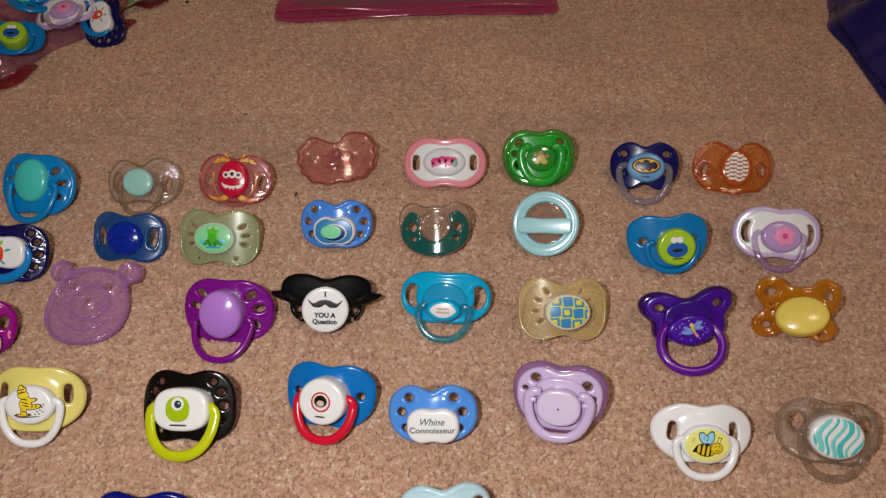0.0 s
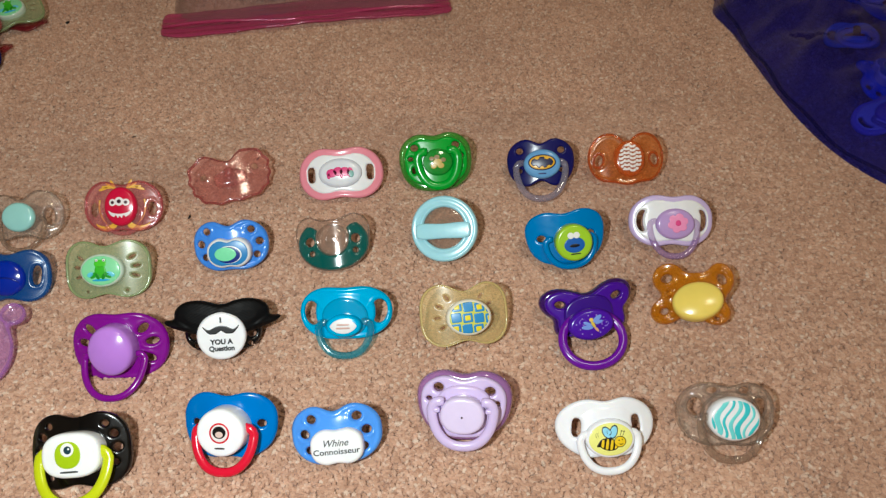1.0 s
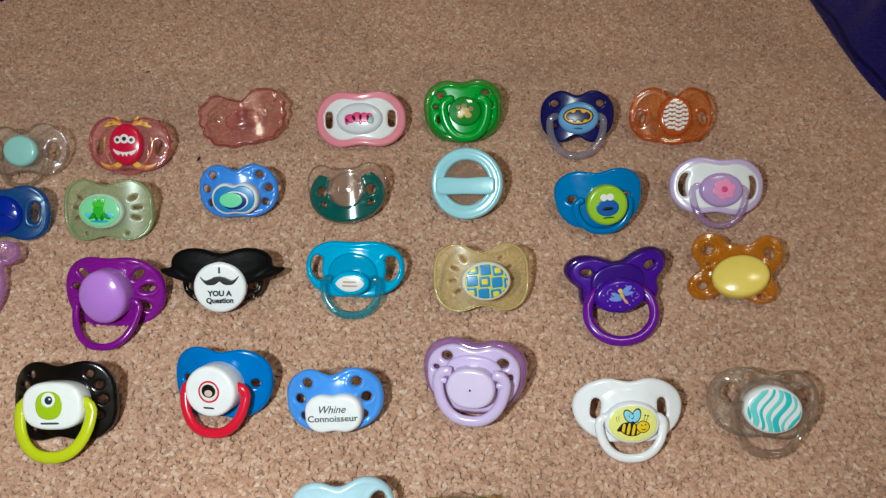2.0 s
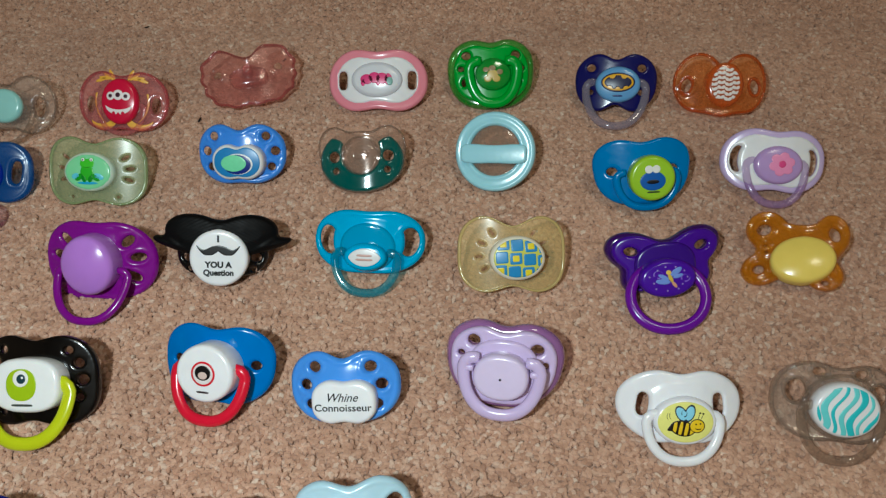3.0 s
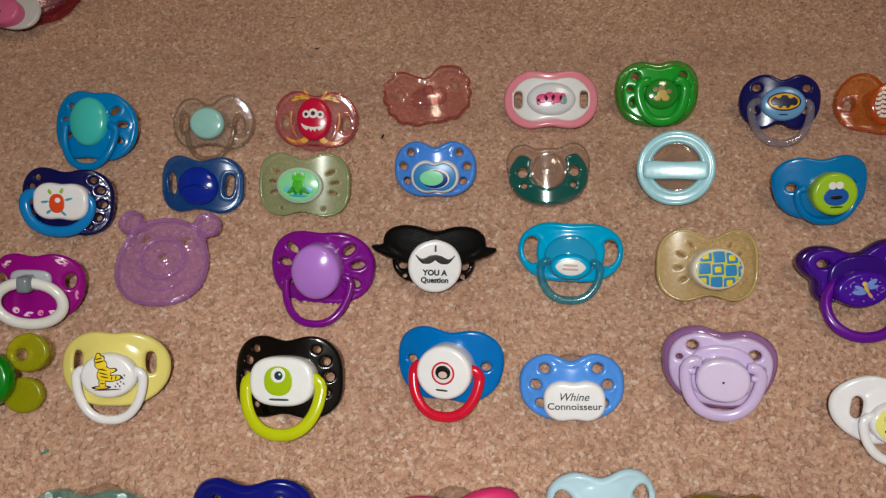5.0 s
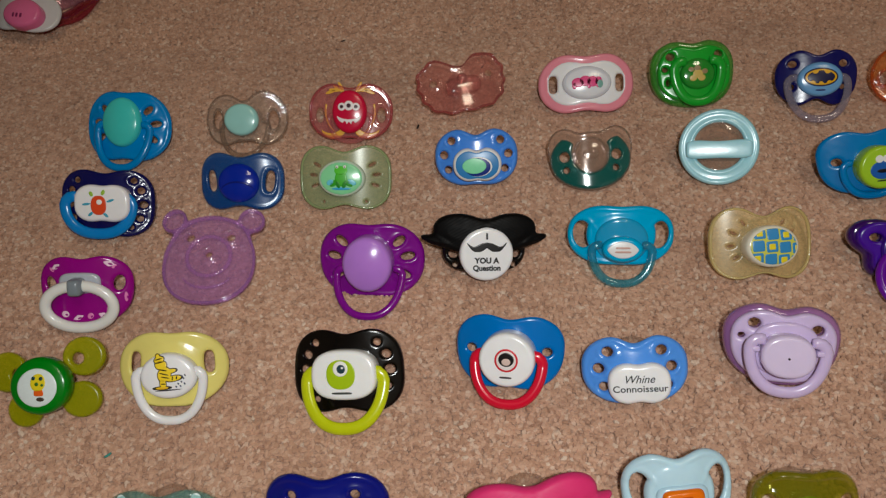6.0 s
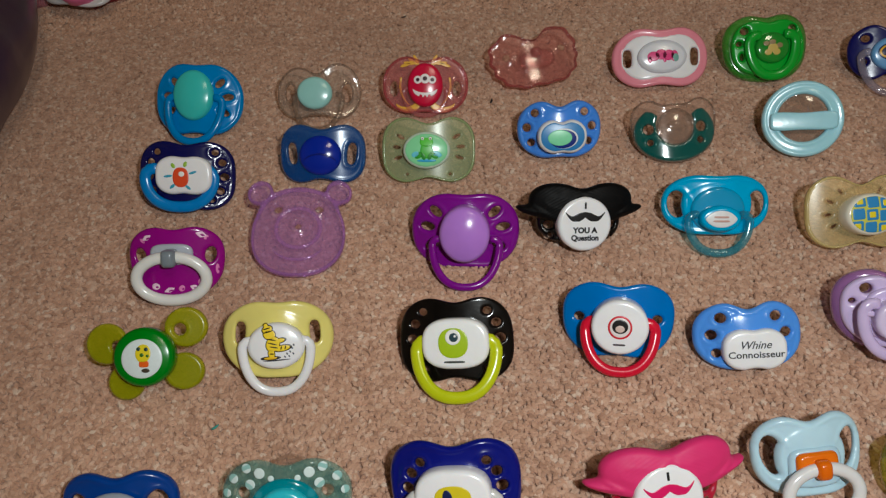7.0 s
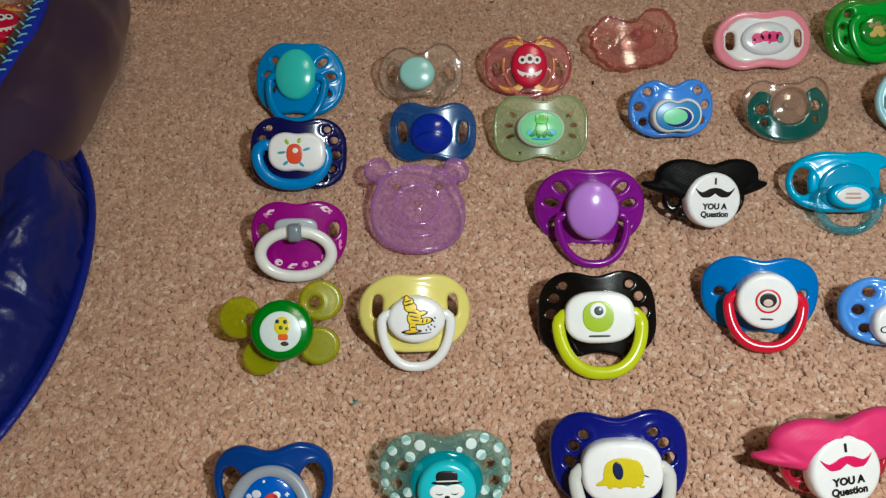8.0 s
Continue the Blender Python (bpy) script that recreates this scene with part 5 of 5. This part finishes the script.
def cloth(name, r, g, b, rough, weave, folds=0.0):
    m, nt, nodes, bsdf = fresh(name)
    tc, _ = bumped(nt, bsdf, weave, 0.35, 0.0012, 6)
    if folds:
        n = nodes.new("ShaderNodeTexNoise")
        n.inputs["Scale"].default_value, n.inputs["Detail"].default_value, n.inputs["Distortion"].default_value = 24, 2, 1.2
        soft = nodes.new("ShaderNodeBump")
        soft.inputs["Strength"].default_value, soft.inputs["Distance"].default_value = 0.8, folds
        fine = bsdf.inputs["Normal"].links[0].from_node
        nt.links.new(tc.outputs["Object"], n.inputs["Vector"])
        nt.links.new(n.outputs["Fac"], soft.inputs["Height"])
        nt.links.new(soft.outputs["Normal"], fine.inputs["Normal"])
    varied(nt, tc, lin(r, g, b), bsdf.inputs["Base Color"], 26, 0.28)
    bsdf.inputs["Roughness"].default_value = rough
    return m


def loft(cx, cy, rx, ry, profile, n=2.4, count=96, wobble=0.004, seed=0.0):
    """A soft wall round a rounded-square plan; profile: (outward offset, height)."""
    verts, faces = [], []
    for off, z in profile:
        for k in range(count):
            a = 2 * math.pi * k / count
            c, s = math.cos(a), math.sin(a)
            q = (abs(c) ** n + abs(s) ** n) ** (-1 / n)
            w = wobble * (noise.noise(Vector((c * 2.2 + seed, s * 2.2, z * 16))) + 0.5 * noise.noise(Vector((c * 7, s * 7 + seed, z * 40)))) * min(1, z / 0.02)
            y = cy + (ry + off + w) * q * s
            k_ = min(1, max(0, (y - 0.16) / 0.14))
            sag = 0.45 + 0.55 * k_ * k_ * (3 - 2 * k_)
            verts.append((cx + (rx + off + w) * q * c, y, max(0.001, (z + w * 0.6) * sag)))
    for i in range(len(profile) - 1):
        for k in range(count):
            a, b = i * count + k, i * count + (k + 1) % count
            faces.append((a, b, b + count, a + count))
    mesh = bpy.data.meshes.new("wall")
    mesh.from_pydata(verts, [], faces)
    mesh.polygons.foreach_set("use_smooth", [True] * len(faces))
    return mesh


tote = tagged(new("tote_bag"), "slumped dark blue fabric tote with a sheer purple collar", "bag")
tote.matrix_world = pose(0, 0, 0)
TX, TY, TYC, TRX, TRY = -0.462, 0.235, 0.350, 0.150, 0.180
body = part("body", loft(TX, TY, TRX + 0.003, 0.150, [(0.003, 0.001), (0.006, 0.007), (-0.001, 0.016), (-0.006, 0.028), (-0.010, 0.038), (-0.022, 0.040), (-0.030, 0.030), (-0.034, 0.010), (-0.07, 0.005), (-0.13, 0.004)], n=2.1, wobble=0.009), cloth("tote_vinyl", 12, 26, 98, 0.30, 240, 0.012), tote, "dark blue vinyl wall")
part("collar", loft(TX, TYC + 0.014, TRX - 0.006, TRY, [(-0.002, 0.012), (0.003, 0.026), (0.003, 0.040), (-0.003, 0.052), (-0.014, 0.060), (-0.026, 0.060), (-0.030, 0.036)], wobble=0.008, seed=3), clear(60, 42, 70, 0.78, 0.5), tote, "sheer purple-brown gathered collar")


def round_plan(off, z, k, count, ty=TYC, n=2.4, ry=TRY):
    a = 2 * math.pi * k / count
    c, s = math.cos(a), math.sin(a)
    q = (abs(c) ** n + abs(s) ** n) ** (-1 / n)
    y = ty + (ry + off) * q * s
    k_ = min(1, max(0, (y - 0.16) / 0.14))
    sag = 0.45 + 0.55 * k_ * k_ * (3 - 2 * k_)
    return ((TX + (TRX + off) * q * c) * 1000, y * 1000, (z * 1000 + 1.5 * math.sin(a * 5)) * sag)


rim = part("rim", tube([round_plan(-0.024, 0.060, k, 120) for k in range(120)], [3.6] * 120, 10, True), cloth("rim_binding", 16, 40, 170, 0.4, 500), tote, "blue bound rim")
part("piping", tube([round_plan(0.010, 0.007, k, 120, TY, 2.1, 0.150) for k in range(120)], [2.2] * 120, 8, True, 0.7), cloth("piping", 12, 30, 130, 0.35, 500), tote, "blue piping along the foot")
THREAD = plastic(120, 190, 206, 0.6)
for k in range(0, 300):
    a, b = round_plan(-0.0255, 0.0632, k, 300), round_plan(-0.0215 if k % 2 else -0.0285, 0.0636, k + 0.7, 300)
    if a[0] > -420 and a[1] > 210:
        part("stitch", tube([a, ((a[0] + b[0]) / 2, (a[1] + b[1]) / 2, a[2] + 0.9), b], [0.5] * 3, 5), THREAD, rim)
stored("red oval button", -0.372, 0.390, 0.035, 20, 10, 40)
stored("moustache and printed white cap", -0.41, 0.33, 0.025, 15, 0, -60)

# the dark blue plastic bag beyond the far end of the rows
film("plastic_bag", union(ell(560, 500, 207, 200, 0, 3.4), ell(392, 572, 42, 30, 20, 3), k=8), (340, 780, 290, 710), 62, 44, clear(40, 44, 170, 0.05, 0.08, (0.44, 0.46, 0.90)), "shiny creased see-through dark blue plastic bag with soothers inside", "bag", 8, 4, 2.0)
for words, x, y, z, a, b, c in (("teal egg", 0.51, 0.56, 0.030, 12, -8, 30), ("glossy pink", 0.48, 0.400, 0.016, 8, -8, 15), ("round pale blue ring", 0.53, 0.48, 0.030, 8, 0, 10),
                                ("pale blue pacifier", 0.428, 0.500, 0.014, 8, -6, -20), ("white-edged swoosh", 0.424, 0.452, 0.008, 6, -8, 75), ("lavender rim and pink", 0.412, 0.412, 0.005, 4, -8, 15),
                                ("tall round white cap", 0.460, 0.535, 0.018, 8, 6, 100), ("aqua wave-striped", 0.470, 0.465, 0.020, 10, -8, 30)):
    stored(words, x, y, z, a, b, c)

BAG = bpy.data.objects["plastic_bag"]
HEM = clear(16, 16, 100, 0.5, 0.15)


def bag_edge(a):
    c, s = math.cos(radians(a)), math.sin(radians(a))
    q = (abs(c) ** 3.4 + abs(s) ** 3.4) ** (-1 / 3.4)
    return (560 + 203 * q * c, 500 + 196 * q * s, 4 + 1.5 * math.sin(a * 0.35))


part("hem", tube([bag_edge(a) for a in range(150, 300, 3)], [1.8] * 50, 8, False, 0.5), HEM, BAG, "folded dark blue hem")

# the clear zip bag
film("zip_bag", ell(12, 724, 118, 122, 2, 7), (-115, 140, 595, 855), 20, 30, clear(226, 206, 214, 0.05, 0.06), "clear plastic zip bag with a pink closure lying on the carpet", "bag", 6, 4, 7.0)
ZIP = bpy.data.objects["zip_bag"]
PINK_FILM = clear(214, 76, 132, 0.42, 0.10)


def strip(x, y, d):
    return 5.5 + 1.2 * np.sin(x * 0.03 + 1) + 0.7 * np.sin((y - 600 - 0.035 * x) * 0.75) + 0.3 * np.sin(x * 0.16)


part("zip_strip", plate(ell(12, 613, 120, 20, 3, 9), (-115, 140, 590, 645), strip, 2.0, 0.5, 2.0), PINK_FILM, ZIP, "pink ribbed zip closure")
part("slider_edge", tube([(-106 + 23.6 * k, 601 + 0.8 * k, 6 + 2 * math.sin(k)) for k in range(11)], [1.4] * 11, 8), PINK_FILM, ZIP, "pink folded edge")
stored("tall round white cap", 0.05, 0.68, 0.018, 10, 6, 60)
stored("turquoise pacifier", -0.025, 0.655, 0.014, 8, -6, -30)
stored("pink-rimmed", -0.085, 0.675, 0.014, 5, 4, 20)

# the clear bag of loose soothers with red edging
film("soother_bag", union(ell(-372, 640, 125, 120, 20, 3), ell(-345, 540, 62, 45, 30, 3), k=12), (-520, -200, 470, 790), 34, 26, clear(214, 150, 178, 0.10, 0.09, (0.93, 0.80, 0.86)), "crumpled clear plastic bag with red edging full of soothers", "bag", 8, 4.5, 12.0)
SBAG = bpy.data.objects["soother_bag"]
RED_FILM = clear(176, 40, 62, 0.32, 0.15)
for x0, y0, x1, y1 in ((-308, 482, -280, 522), (-254, 572, -222, 590), (-236, 620, -204, 627)):
    part("edging", tube([(x0 + (x1 - x0) * k / 8, y0 + (y1 - y0) * k / 8, 3.5 + 1.2 * math.sin(k * 1.1)) for k in range(9)], [3, 5, 7, 8.6, 9, 8.6, 7.4, 5, 2.5], 10, False, 0.22), RED_FILM, SBAG, "glossy red edging")
for words, x, y, z, a, b, c in (("round lime green printed", -0.297, 0.535, 0.018, 24, 6, 10), ("white printed button and blue handle", -0.240, 0.574, 0.012, 16, 30, -70), ("red oval button", -0.252, 0.598, 0.016, 20, 0, 35), ("glossy pink", -0.345, 0.640, 0.026, 18, 10, -20), ("lavender rim and pink", -0.268, 0.572, 0.020, 20, -8, 15), ("egg-shaped button and ring", -0.300, 0.585, 0.022, 16, 10, 120),
                                ("mint oval button", -0.226, 0.624, 0.013, 22, -5, 20), ("pink-rimmed", -0.345, 0.580, 0.022, 10, 20, 80), ("tall white cap and lime", -0.262, 0.655, 0.016, 14, 0, 100)):
    stored(words, x, y, z, a, b, c)
p = soother(-0.314, 0.487, 0.014, 28, 0, -14, 0, 1.0, "pink capped white soother in a clear bag's corner")
p["group"] = "soothers kept in bags"
shield(p, wing(24, 15, 2.4, 0.15, 0.1), 24, 15, plastic(206, 204, 204))
b, fc = knob(p, 4, -4, 13, 10, 11, plastic(226, 112, 158), dome=2.2, label="pink button")
for x in (0.8, 3.4, 6.2):
    decal(b, "print_bar", ell(x, -7, 0.8, 1.4, 0, 4), around(x, -7, 1.6), fc, ink(120, 30, 80), step=0.3)

# ---- lint on the carpet ----
for x, y, a, col, r in ((-0.1885, 0.627, 20, (10, 8, 8), 0.9), (-0.059, 0.3703, 70, (12, 10, 10), 0.55), (-0.1831, 0.1755, 30, (60, 150, 140), 0.5), (-0.0201, 0.4236, 50, (20, 12, 10), 0.4), (-0.107, 0.4586, 10, (24, 16, 12), 0.35)):
    c, s = math.cos(radians(a)), math.sin(radians(a))
    mesh = tube([((x * 1000 + 1.6 * k * c), (y * 1000 + 1.6 * k * s + 0.4 * k * k), 1.6 + 0.3 * math.sin(k)) for k in (-1, -0.5, 0, 0.5, 1)], [r * 0.5, r, r * 1.1, r, r * 0.5], 6)
    mesh.materials.append(plastic(*col, 0.7))
    tagged(new("lint", mesh), "tiny speck of lint caught in the carpet pile", "lint")
